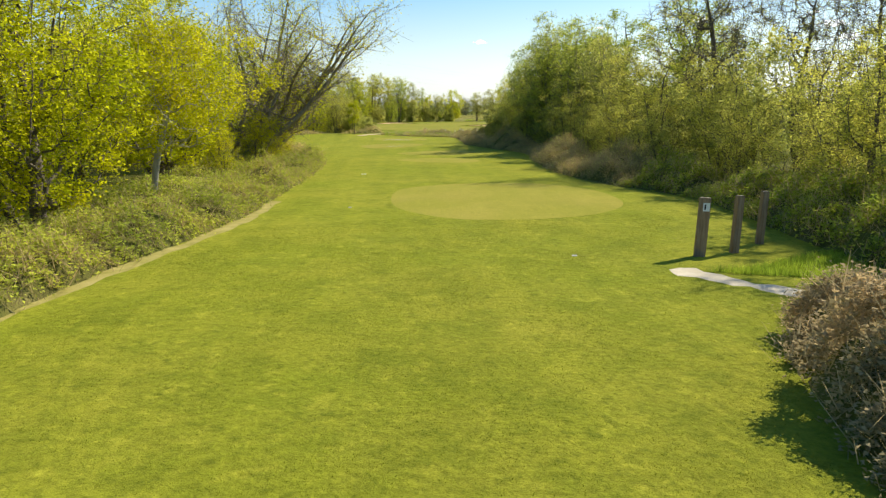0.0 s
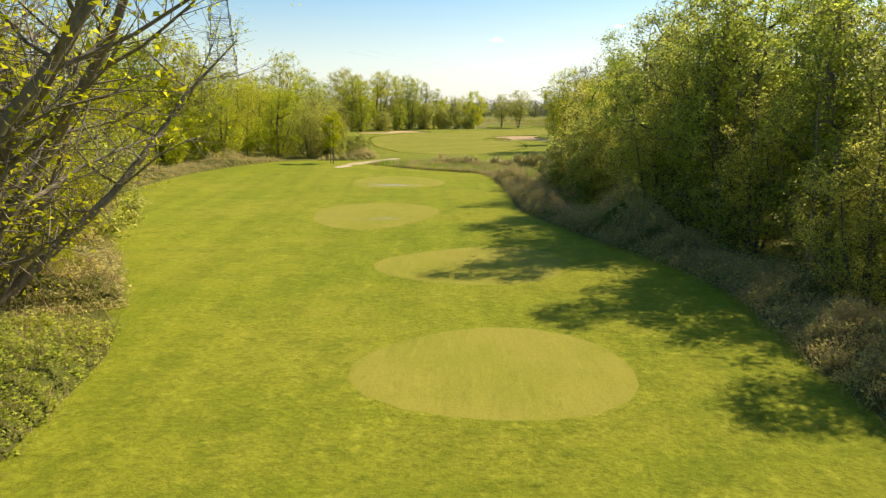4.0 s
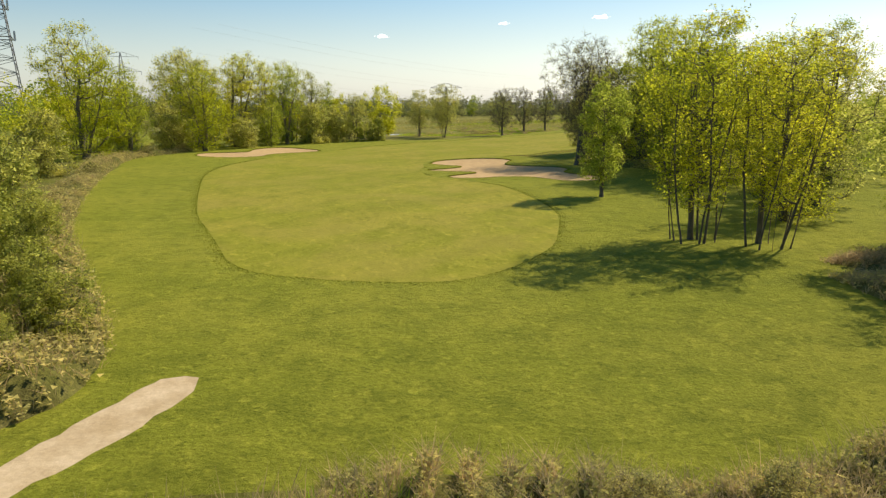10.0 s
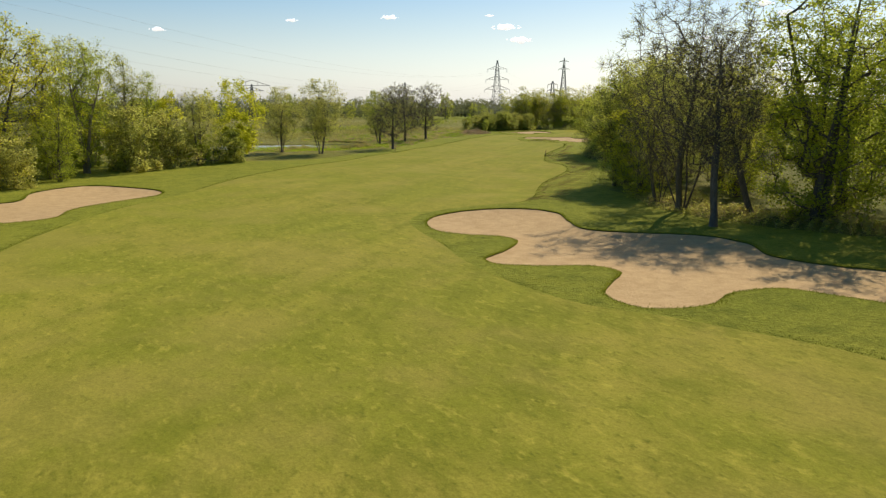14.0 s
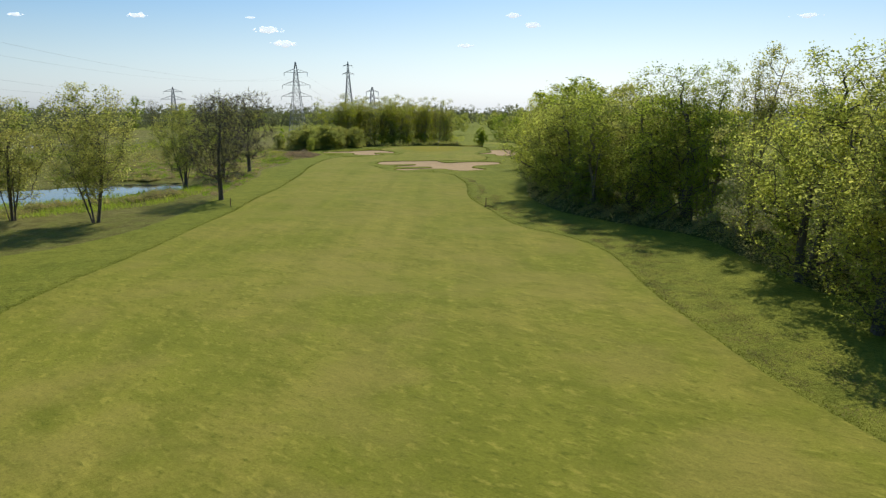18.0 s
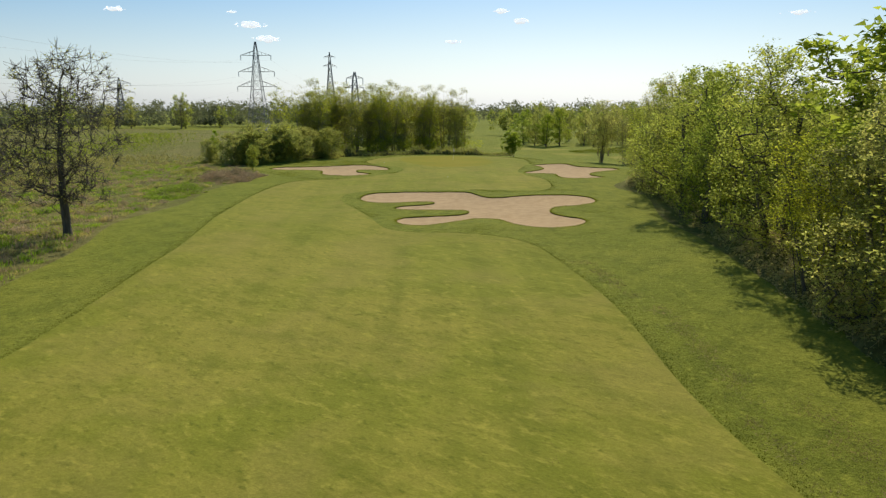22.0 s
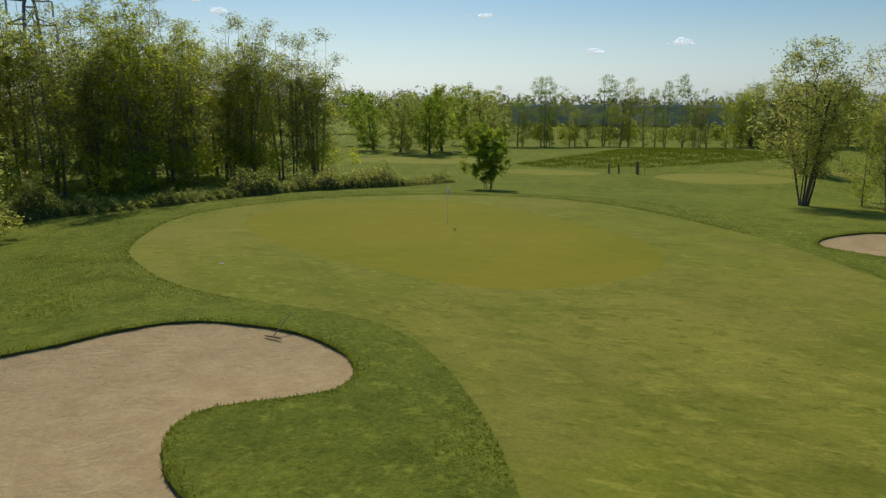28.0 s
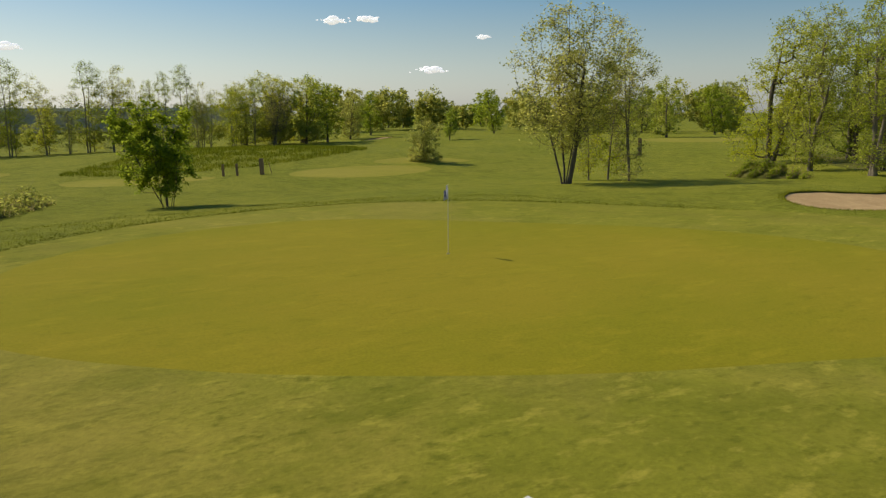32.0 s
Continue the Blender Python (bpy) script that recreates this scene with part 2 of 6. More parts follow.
M_BARK_WHITE = grainy("smooth_white_bark", (0.28, 0.26, 0.21), (0.42, 0.40, 0.34), 3.0, 0.85, 0.02, stretch=(0, (3, 3, 0.5)))
M_TIMBER = grainy("weathered_timber", (0.22, 0.135, 0.075), (0.35, 0.245, 0.15), 2.0, 0.85, 0.01, stretch=(0, (6, 6, 0.6)))
M_STEEL = grainy("galvanised_steel", (0.16, 0.17, 0.18), (0.24, 0.25, 0.26), 2.0, 0.55, 0.002, 0.3)
M_WHITE = grainy("white_paint", (0.72, 0.72, 0.70), (0.8, 0.8, 0.78), 4.0, 0.6, 0.001)
M_CHALK = grainy("chalky_sand", (0.55, 0.52, 0.42), (0.66, 0.63, 0.54), 4.0, 0.9, 0.002)
M_WALL = grainy("pale_cladding", (0.55, 0.56, 0.58), (0.66, 0.67, 0.69), 0.5, 0.6, 0.002)
M_CLAD = grainy("grey_cladding", (0.36, 0.34, 0.30), (0.43, 0.41, 0.37), 0.5, 0.7, 0.002)
M_ROOF = grainy("pale_roofing", (0.42, 0.43, 0.45), (0.50, 0.51, 0.53), 0.5, 0.7, 0.002)
L_YELLOW = leaves("young_yellow_leaves", (0.47, 0.49, 0.018), (0.60, 0.56, 0.032), 0.68)
L_BRIGHT = leaves("vivid_green_leaves", (0.36, 0.48, 0.02), (0.46, 0.54, 0.03), 0.68)
L_LIME = leaves("lime_green_leaves", (0.34, 0.42, 0.058), (0.48, 0.51, 0.10), 0.68)
L_OLIVE = leaves("olive_green_leaves", (0.38, 0.41, 0.09), (0.51, 0.50, 0.14), 0.68)
L_GREEN = leaves("fresh_green_leaves", (0.30, 0.38, 0.04), (0.43, 0.48, 0.062), 0.68)
L_DARK = leaves("dark_green_leaves", (0.06, 0.10, 0.015), (0.10, 0.14, 0.025), 0.4)
L_DRY = leaves("dry_brown_stems", (0.42, 0.32, 0.17), (0.50, 0.40, 0.24), 0.4)
L_BRAMBLE = leaves("bramble_leaves", (0.45, 0.42, 0.13), (0.57, 0.50, 0.20), 0.5)
L_HEDGE = leaves("hedge_leaves", (0.48, 0.49, 0.085), (0.60, 0.57, 0.125), 0.65)
L_SALLOW = leaves("sallow_leaves", (0.44, 0.40, 0.14), (0.54, 0.49, 0.19), 0.5)
L_HERB = leaves("bank_herb_leaves", (0.38, 0.44, 0.06), (0.52, 0.52, 0.10), 0.5)
L_TWIG = leaves("purplish_brown_twigs", (0.23, 0.165, 0.12), (0.32, 0.24, 0.17), 0.3)
L_TURF = leaves("turf_blades", (0.185, 0.215, 0.018), (0.245, 0.262, 0.028), 0.4)
# taller edge grass, its colour lowered to draw the edge's shadow line
L_EDGE = leaves("shaded_edge_blades", (0.115, 0.135, 0.008), (0.165, 0.180, 0.014), 0.3)
L_CRUMB = leaves("turf_crumbs", (0.27, 0.225, 0.085), (0.36, 0.30, 0.13), 0.3)
L_SPRING = leaves("spring_green_leaves", (0.42, 0.47, 0.036), (0.56, 0.55, 0.06), 0.68)
# far leaves greyed in colour to stand in for distance haze
L_HAZE = leaves("far_leaves_with_haze", (0.18, 0.20, 0.10), (0.26, 0.27, 0.14), 0.5)
L_STRAW = leaves("cut_straw", (0.24, 0.225, 0.055), (0.32, 0.28, 0.085), 0.3)
L_EARTH = leaves("scuffed_earth", (0.20, 0.13, 0.065), (0.28, 0.19, 0.10), 0.1)
L_REED = leaves("reed_blades", (0.29, 0.42, 0.04), (0.40, 0.48, 0.06), 0.5)


# ---------------------------------------------------------------- mesh helpers
def part(name, mesh, material, parent=None, label=""):
    if not isinstance(mesh, bpy.types.Mesh):
        bm, mesh = mesh, bpy.data.meshes.new(name)
        bm.to_mesh(mesh)
        bm.free()
    if material and not mesh.materials:
        mesh.materials.append(material)
    ob = new(name, mesh)
    ob.parent = parent
    return tagged(ob, label)


def np_mesh(name, verts, faces):
    """A mesh from arrays; faces: an (n, k) array."""
    me = bpy.data.meshes.new(name)
    verts, faces = np.asarray(verts, np.float32), np.asarray(faces, np.int32)
    n, k = faces.shape
    me.vertices.add(len(verts))
    me.vertices.foreach_set("co", verts.ravel())
    me.loops.add(n * k)
    me.loops.foreach_set("vertex_index", faces.ravel())
    me.polygons.add(n)
    me.polygons.foreach_set("loop_start", np.arange(0, n * k, k, dtype=np.int32))
    me.update(calc_edges=True)
    return me


def tubes(segments, sides=5):
    """Tapered tubes along segments (p0, p1, r0, r1)."""
    s = np.array([[*a, *b, c, d] for a, b, c, d in segments], float)
    p0, p1, r0, r1 = s[:, :3], s[:, 3:6], s[:, 6], s[:, 7]
    ax = p1 - p0
    ax /= np.linalg.norm(ax, axis=1)[:, None] + 1e-9
    ref = np.where(np.abs(ax[:, 2:3]) > 0.9, np.array([[1.0, 0, 0]]), np.array([[0, 0, 1.0]]))
    u = np.cross(ax, ref)
    u /= np.linalg.norm(u, axis=1)[:, None] + 1e-9
    v = np.cross(ax, u)
    ang = np.arange(sides) * 2 * np.pi / sides
    ring = u[:, None, :] * np.cos(ang)[None, :, None] + v[:, None, :] * np.sin(ang)[None, :, None]
    a = p0[:, None, :] + ring * r0[:, None, None]
    b = p1[:, None, :] + ring * r1[:, None, None]
    verts = np.concatenate([a, b], axis=1).reshape(-1, 3)
    i = np.arange(sides)
    j = (i + 1) % sides
    quad = np.stack([i, j, j + sides, i + sides], axis=1)
    faces = (np.arange(len(s))[:, None, None] * 2 * sides + quad[None]).reshape(-1, 4)
    return verts, faces


def leaf_tips(rng, centres, size, hang=0.0, flat=0.0):
    """One small three-cornered leaf at each place."""
    n = len(centres)
    d = rng.normal(size=(n, 3))
    d[:, 2] = d[:, 2] * 0.7 * (1 - flat) - hang
    d /= np.linalg.norm(d, axis=1)[:, None] + 1e-9
    w = np.cross(d, rng.normal(size=(n, 3)) + np.array([0, 0, 3.0 * flat]))
    w /= np.linalg.norm(w, axis=1)[:, None] + 1e-9
    sz = size * rng.uniform(0.6, 1.4, n)[:, None]
    verts = np.stack([centres + d * sz * 0.9, centres - d * sz * 0.5 + w * sz * 0.5, centres - d * sz * 0.5 - w * sz * 0.5], axis=1).reshape(-1, 3)
    return verts, np.arange(3 * n).reshape(n, 3)


def blades(rng, feet, height, width, bend=0.25):
    """Upright grass or reed blades, each a narrow triangle that leans."""
    n = len(feet)
    a = rng.uniform(0, 2 * np.pi, n)
    h = height * rng.uniform(0.6, 1.3, n)
    side = np.stack([np.cos(a), np.sin(a), np.zeros(n)], axis=1) * (width * rng.uniform(0.7, 1.3, n))[:, None] * 0.5
    lean = rng.normal(scale=bend, size=(n, 2)) * h[:, None]
    tip = feet + np.column_stack([lean, h])
    verts = np.stack([feet + side, feet - side, tip], axis=1).reshape(-1, 3)
    return verts, np.arange(3 * n).reshape(n, 3)


def joined(name, pieces):
    vs, fs, k = [], [], 0
    for v, f in pieces:
        vs.append(v)
        fs.append(f + k)
        k += len(v)
    return np_mesh(name, np.concatenate(vs), np.concatenate(fs))


# ---------------------------------------------------------------- plan of the ground
def smooth_curve(pts, step, closed=True):
    """A round curve through the points of a plan, at even steps."""
    p = np.array(pts, float)
    n = len(p)
    out = []
    for i in range(n if closed else n - 1):
        idx = [(i + k) % n if closed else min(max(i + k, 0), n - 1) for k in (-1, 0, 1, 2)]
        a, b, c, d = p[idx]
        m = max(1, int(np.linalg.norm(c - b) / step + 0.5))
        for q in range(m):
            t = q / m
            out.append(0.5 * (2 * b + (c - a) * t + (2 * a - 5 * b + 4 * c - d) * t * t + (3 * b - a - 3 * c + d) * t ** 3))
    if not closed:
        out.append(p[-1])
    return np.array(out)


def oval(x, y, rx, ry, turn=0.0, n=20, wob=0.05):
    a = np.arange(n) * 2 * np.pi / n
    r = 1 + wob * np.sin(2 * a + x) + wob * np.sin(3 * a + y)
    px, py = rx * r * np.cos(a), ry * r * np.sin(a)
    c, s = math.cos(turn), math.sin(turn)
    return np.stack([x + px * c - py * s, y + px * s + py * c], axis=1)


def inside(poly, x, y):
    x, y = np.asarray(x), np.asarray(y)
    r = np.zeros(x.shape, bool)
    x0, y0 = poly[:, 0], poly[:, 1]
    x1, y1 = np.roll(x0, -1), np.roll(y0, -1)
    for a, b, c, d in zip(x0, y0, x1, y1):
        if b != d:
            r ^= ((b > y) != (d > y)) & (x < (c - a) * (y - b) / (d - b) + a)
    return r


def far_from(poly, x, y):
    best = np.full(np.shape(x), 1e9)
    for px, py in poly:
        best = np.minimum(best, (x - px) ** 2 + (y - py) ** 2)
    return np.sqrt(best)


RIGHT_EDGE = [(-8.9, 160.4), (-4, 158.4), (1.1, 158.6), (6.1, 163.8), (8.5, 169.3), (11, 178.2), (11.4, 188), (10.6, 196.5), (8, 202.3),
              (5.4, 206.5), (4.6, 212), (4.6, 217.5), (5.8, 223), (6.4, 229), (7.8, 233.8), (11.5, 236.7), (16, 237.2), (20.4, 237), (24.4, 241.6), (29, 248.2), (36, 256.5),
              (45, 266), (48.8, 273), (51, 281), (56, 289), (61, 296.5), (66.6, 303.4), (74.8, 312), (82.3, 321.5), (85.2, 326.8), (84.6, 331.3),
              (81.4, 336), (81.3, 339), (84.3, 344.5), (87.6, 351.3), (89.8, 356.5), (94, 360.9), (99.2, 361.3), (104.6, 357.6), (107.5, 352),
              (112.5, 347.0), (117.7, 348.5), (124, 354.5), (128, 361), (132, 366), (140, 371.3)]
GREEN_EDGE = [(146, 375), (152.8, 382), (155.8, 391), (153, 399), (146, 405.3), (138.5, 407), (131, 403.5), (127, 399), (124.3, 393), (123.8, 385.5)]
LEFT_EDGE = [(119.6, 380.8), (114, 377.6), (108.6, 375.8), (103.5, 376.5), (98, 378), (93.3, 375), (83, 365.4), (73.8, 354.4), (63.9, 341.6), (54, 330),
             (39, 313.4), (32.4, 306), (15.3, 289), (6, 279.5), (0.5, 271.5), (-7.8, 257.5), (-12, 251.5), (-17, 241.5), (-20.8, 230), (-21.6, 215), (-19.5, 199),
             (-16.6, 183.2), (-14.2, 174.5), (-12.5, 168.3), (-11, 163.2)]
FAIRWAY = smooth_curve(RIGHT_EDGE + GREEN_EDGE + LEFT_EDGE, 1.3)
PUTTING = smooth_curve([(139.7, 402.9), (146.1, 402.2), (149.6, 397.7), (150.1, 392), (147, 386.3), (142, 380.3), (136.5, 377.6), (132.6, 378.6), (129.6, 381.8),
                        (129.1, 385), (130.1, 389), (131.8, 393.5), (135.2, 399)], 0.9)
TEES = [smooth_curve([(-2.3, 33.4), (-2.5, 40.6), (0, 43.2), (3.3, 44), (6, 43.1), (8.3, 39.5), (8.7, 33.6), (7, 30.4), (4.9, 29.2), (2.8, 28.9), (0.2, 29.5)], 0.7),
        oval(-0.2, 66.6, 3.9, 3.6), oval(-0.5, 80.2, 4.6, 3.8), oval(-6.9, 95.2, 4.4, 5.5, 0.15), oval(-7.0, 115.7, 4.5, 5.4, 0.1),
        oval(186.5, 376, 4.3, 7), oval(193, 366.5, 2.8, 5.5), oval(189, 396, 3, 6.5), oval(200.5, 418, 6.5, 12, 0.15), oval(207, 310, 8, 13, 0.5)]
BUNKERS = [
    [(-29.6, 249), (-29.3, 254.5), (-22.6, 256.3), (-21.4, 263), (-16, 267.5), (-10.6, 263), (-9.9, 257.8), (-13.8, 253.3), (-17.4, 248.5), (-18.6, 244), (-22.8, 243), (-27.6, 245.4)],
    [(8.5, 232.0), (10.9, 234.5), (14.6, 235.2), (18.4, 233.6), (19.8, 230.6), (18.4, 226.8), (17.6, 223.6), (19.5, 220.9), (23, 217.4), (23.6, 214), (22, 210.6), (23.2, 207), (25.2, 204),
     (23.8, 201), (20.7, 199.4), (18.3, 200), (17, 202.6), (15.8, 204.7), (13, 205.1), (10.1, 203.9), (7.3, 204.8), (7.1, 207.3), (9, 209.3), (10.9, 211), (10.6, 213), (8, 214.2),
     (5.9, 215.6), (6, 217.4), (8.6, 219.4), (10.8, 221.8), (10.6, 224), (8.6, 225.8), (7.5, 228.4)],
    [(92, 356), (94.3, 358), (97, 358.7), (101.6, 355.8), (103.8, 351), (102.8, 347), (103.6, 345.2), (108, 343.8), (111, 341), (110.6, 337.6), (107.8, 335.1), (104.8, 335.2),
     (102.3, 336.2), (99.7, 335.0), (98.3, 332.9), (97.8, 329.9), (95.9, 328.1), (93.1, 327.6), (90.6, 329.0), (90.1, 331.8), (91.7, 334.8), (90.9, 336.7), (88.2, 336.6),
     (84.9, 336.8), (83.4, 338.2), (84.1, 340.5), (86.4, 341.9), (89.3, 341), (91.8, 340), (93.7, 340.5), (94.3, 342), (92.6, 344), (90.4, 346.4), (90.3, 348), (92, 348.6), (95, 347.6), (96.2, 348.3), (95.4, 349.6), (92.2, 351.6), (91.2, 353.8)],
    [(104.3, 395.5), (106, 398.2), (109, 399.6), (113, 397.2), (116.4, 393), (119.2, 391.7), (120.9, 390.5), (121.6, 388), (121.3, 386.2), (120.2, 384.5), (118.4, 384), (115.8, 386.2), (113.7, 385.1), (112.5, 382.8), (112.3, 380.2),
     (111.4, 378.6), (109.5, 378), (107.5, 378.3), (106, 379.6), (105.3, 381.6), (106.1, 384), (108.3, 386.8), (109.2, 389.4), (107.9, 392), (105.6, 393.3)],
    [(142, 370.8), (144.8, 370), (146.3, 367.2), (144.6, 363.4), (145.4, 360.6), (147, 357.4), (145.2, 355.6), (140.6, 356.1), (136.3, 355), (133.7, 352.7), (132.3, 349.9), (130, 349.7), (126.8, 352), (128, 354.8),
     (131.8, 358.4), (131.4, 361), (130, 362.4), (132, 364.3), (136, 364.7), (138.6, 365.8), (140.3, 368.2)],
]
BUNKERS = [smooth_curve(b, 0.55) for b in BUNKERS] + [oval(267, 342, 2.8, 4.0, 0.3, 24, 0.12)]
PATH_SAND = smooth_curve([(-15.4, 136.9), (-15.0, 138.4), (-14.4, 139.7), (-13.3, 141.4), (-11.8, 144.4), (-10.6, 146.9), (-9.9, 147.0), (-9.4, 146.2), (-10.5, 143.2), (-12.1, 140.8), (-13.1, 138.2), (-13.4, 136.9), (-14.2, 136.5)], 0.5)
PATH_WORN = smooth_curve([(-15.9, 131.2), (-15.8, 133.1), (-15.5, 134.7), (-15.2, 136.1), (-14.5, 136.0), (-14.4, 134.8), (-14.0, 133.6), (-14.6, 132.4), (-15.0, 131.0)], 0.4)
PATH_TEE = smooth_curve([(6.6, 19.9), (7.4, 20.0), (7.75, 19.2), (8.5, 18.35), (9.2, 17.8), (10.4, 16.8), (11.6, 15.8), (11.2, 15.0), (9.8, 16.1), (8.5, 17.2), (7.95, 17.8), (7.3, 18.6), (6.6, 19.5)], 0.4)


def ragged(p, size, seed):
    """Frays an outline along its course."""
    i = np.arange(len(p))
    w = np.sin(i * 1.7 + seed) + np.sin(i * 2.9 + 2 * seed) * 0.7 + np.sin(i * 0.61 + seed) * 0.8
    d = np.roll(p, -1, axis=0) - np.roll(p, 1, axis=0)
    d /= np.linalg.norm(d, axis=1)[:, None] + 1e-9
    return p + np.stack([d[:, 1], -d[:, 0]], axis=1) * (w * size)[:, None]


PATH_SAND = ragged(PATH_SAND, 0.05, 1)
PATH_WORN = ragged(PATH_WORN, 0.09, 2)
PATH_TEE = ragged(PATH_TEE, 0.10, 3)
edge_line = smooth_curve([(-10.55, 10), (-10.2, 15), (-9.6, 20), (-8.8, 25), (-8.4, 31), (-8.7, 36)], 0.8, False)
VERGE = ragged(np.concatenate([edge_line - np.array([0.25, 0]), edge_line[::-1] + np.array([0.34, 0])]), 0.07, 4)
DITCH = smooth_curve([(-12.8, 137.4), (-11.7, 139), (-8.8, 140.2), (-1.9, 139.6), (1.2, 138.6), (7.9, 140.1), (14.4, 142.6), (20.6, 144.4), (34, 146), (34, 118), (16, 119), (9, 121.5), (2.4, 124.8),
                      (1.2, 127), (-3.1, 129), (-6.1, 131), (-9.8, 134.2), (-12.3, 135.9)], 1.0)
POND = smooth_curve([(4, 340), (12, 334), (22, 335), (30, 335.6), (36, 337), (42.5, 340), (45.5, 347), (39, 353.5), (28, 355), (14, 359), (5, 352)], 1.5)
POND_FAR = oval(50, 500, 40, 16, 0.3)
MARSH = smooth_curve([(20, 302), (36, 318), (46, 331), (58, 345), (65, 356.5), (74, 364), (83.7, 375.5), (93.6, 383.5), (100, 394), (104, 404), (112, 414), (160, 470), (230, 600), (120, 760), (-120, 720),
                      (-120, 420), (-40, 325), (0, 300)], 4.0)
TEE_LAWN = smooth_curve([(5, 4), (7, 8), (8, 13), (11.5, 17), (13, 25), (13, 35), (9.6, 45), (9, 57), (9, 66), (9.5, 76), (6.5, 86), (3.2, 96), (3, 107), (2.6, 122), (0.6, 127.6), (-3.4, 129.6), (-6.4, 131.6), (-10, 134.6), (-12.6, 136.4), (-14, 139), (-17, 143), (-24, 139), (-27.5, 132), (-29.5, 122), (-29, 108), (-22.5, 90), (-16, 76), (-12, 69), (-10.7, 63), (-9.6, 52), (-9.2, 42), (-8.6, 31), (-9, 25), (-9.8, 20), (-10.4, 15), (-10.6, 8), (-10, -6), (0, -10)], 2.0)
WOOD_RIGHT = smooth_curve([(34, 240), (42, 247), (49, 254), (57, 263), (60, 273), (62, 281), (69, 293), (78, 301.5), (91, 313), (104, 325), (118, 335), (124, 343), (140, 346), (160, 343), (170, 320), (120, 280), (70, 230), (44, 215)], 3.0)
WOOD_TEE_RIGHT = smooth_curve([(7, 8), (8, 13), (11.5, 17), (13, 25), (13, 35), (9.6, 45), (9, 57), (9, 66), (9.5, 76), (6.5, 86), (3.2, 96), (3, 107), (3, 122), (12, 122), (30, 118), (40, 60), (30, 0), (12, -6)], 2.0)
WOOD_TEE_LEFT = smooth_curve([(-10.6, 8), (-10.4, 15), (-9.8, 20), (-9, 25), (-8.6, 31), (-9.2, 42), (-9.6, 52), (-10.7, 63), (-12, 69), (-16.5, 76), (-23, 90), (-29.5, 108), (-30, 123), (-27.5, 133), (-24, 140), (-17, 143.5), (-13.5, 149),
                              (-18.5, 163), (-25, 180), (-33, 209), (-40, 236), (-70, 230), (-60, 120), (-40, 20)], 2.0)


def ground_height(x, y):
    """The lie of the land, without bunkers and ditch."""
    x, y = np.asarray(x, float), np.asarray(y, float)
    z = 0.10 * np.sin(x / 9.0 + 0.6) * np.sin(y / 13.0) + 0.06 * np.sin(x / 4.1 + y / 6.7) + 0.08 * np.sin(y / 21.0 - x / 17.0)
    f = np.clip((x - 150) / 28, 0, 1) * np.clip((y - 330) / 20, 0, 1)
    z = z - 1.2 * f * f * (3 - 2 * f)
    for cx, cy, r, h in MOUNDS:
        z = z + h * np.exp(-((x - cx) ** 2 + (y - cy) ** 2) / (r * r))
    return z


MOUNDS = [(-0.5, 66, 6, 0.15), (3, 36, 8, 0.2), (-7, 95, 6, 0.2), (-7, 117, 6, 0.2), (140, 390, 14, 0.25),
          (21, 239, 5, 0.35), (106, 350, 4, 0.3), (118, 392, 5, 0.4), (149, 366, 5, 0.35), (-20, 268, 6, 0.3), (88, 333, 3, 0.25),
          (207, 372, 16, 1.1), (222, 388, 18, 1.2), (210, 345, 22, 0.8)]

# ---------------------------------------------------------------- ground: one sheet, cut along the mown edges
from mathutils.geometry import delaunay_2d_cdt

zones = [("bunker", b) for b in BUNKERS] + [("putting_green", PUTTING)] + [("tee", t) for t in TEES] + [("path", PATH_SAND), ("path", PATH_WORN), ("path", PATH_TEE), ("verge", VERGE),
         ("pond_bed", POND), ("pond_bed", POND_FAR), ("reed_bed", DITCH), ("fairway", FAIRWAY), ("marsh", MARSH), ("wood_floor", WOOD_RIGHT), ("wood_floor", WOOD_TEE_RIGHT), ("wood_floor", WOOD_TEE_LEFT), ("tee_lawn", TEE_LAWN)]
grng = np.random.default_rng(3)
SPINE = smooth_curve([(0, -12), (0, 40), (-3, 80), (-5, 130), (-10, 165), (-14, 195), (0, 232), (25, 268), (60, 310), (95, 360), (135, 390), (170, 385)], 8, False)
pts = []
for step, lo, hi in ((2.2, 0, 24), (5.0, 24, 70), (16, 70, 220), (60, 220, 700), (350, 700, 3600)):
    gx, gy = np.meshgrid(np.arange(-hi - 40, 180 + hi, step), np.arange(-hi, 410 + hi, step))
    gx, gy = (gx + grng.uniform(-0.3, 0.3, gx.shape) * step).ravel(), (gy + grng.uniform(-0.3, 0.3, gy.shape) * step).ravel()
    d = far_from(SPINE, gx, gy)
    k = (d >= lo) & (d < hi)
    pts.append(np.stack([gx[k], gy[k]], axis=1))
pts = np.concatenate(pts)
sand_pts = []
for b in BUNKERS:
    gx, gy = np.meshgrid(np.arange(b[:, 0].min(), b[:, 0].max(), 0.9), np.arange(b[:, 1].min(), b[:, 1].max(), 0.9))
    k = inside(b, gx.ravel(), gy.ravel())
    sand_pts.append(np.stack([gx.ravel()[k], gy.ravel()[k]], axis=1))
pts = np.concatenate([pts] + sand_pts)
rim = np.concatenate([z for _, z in zones])
near = np.zeros(len(pts), bool)
for i in range(0, len(rim), 200):
    dd = ((pts[:, None, :] - rim[None, i:i + 200, :]) ** 2).sum(axis=2)
    near |= dd.min(axis=1) < 0.5 ** 2
pts = pts[~near]
edges, at = [], 0
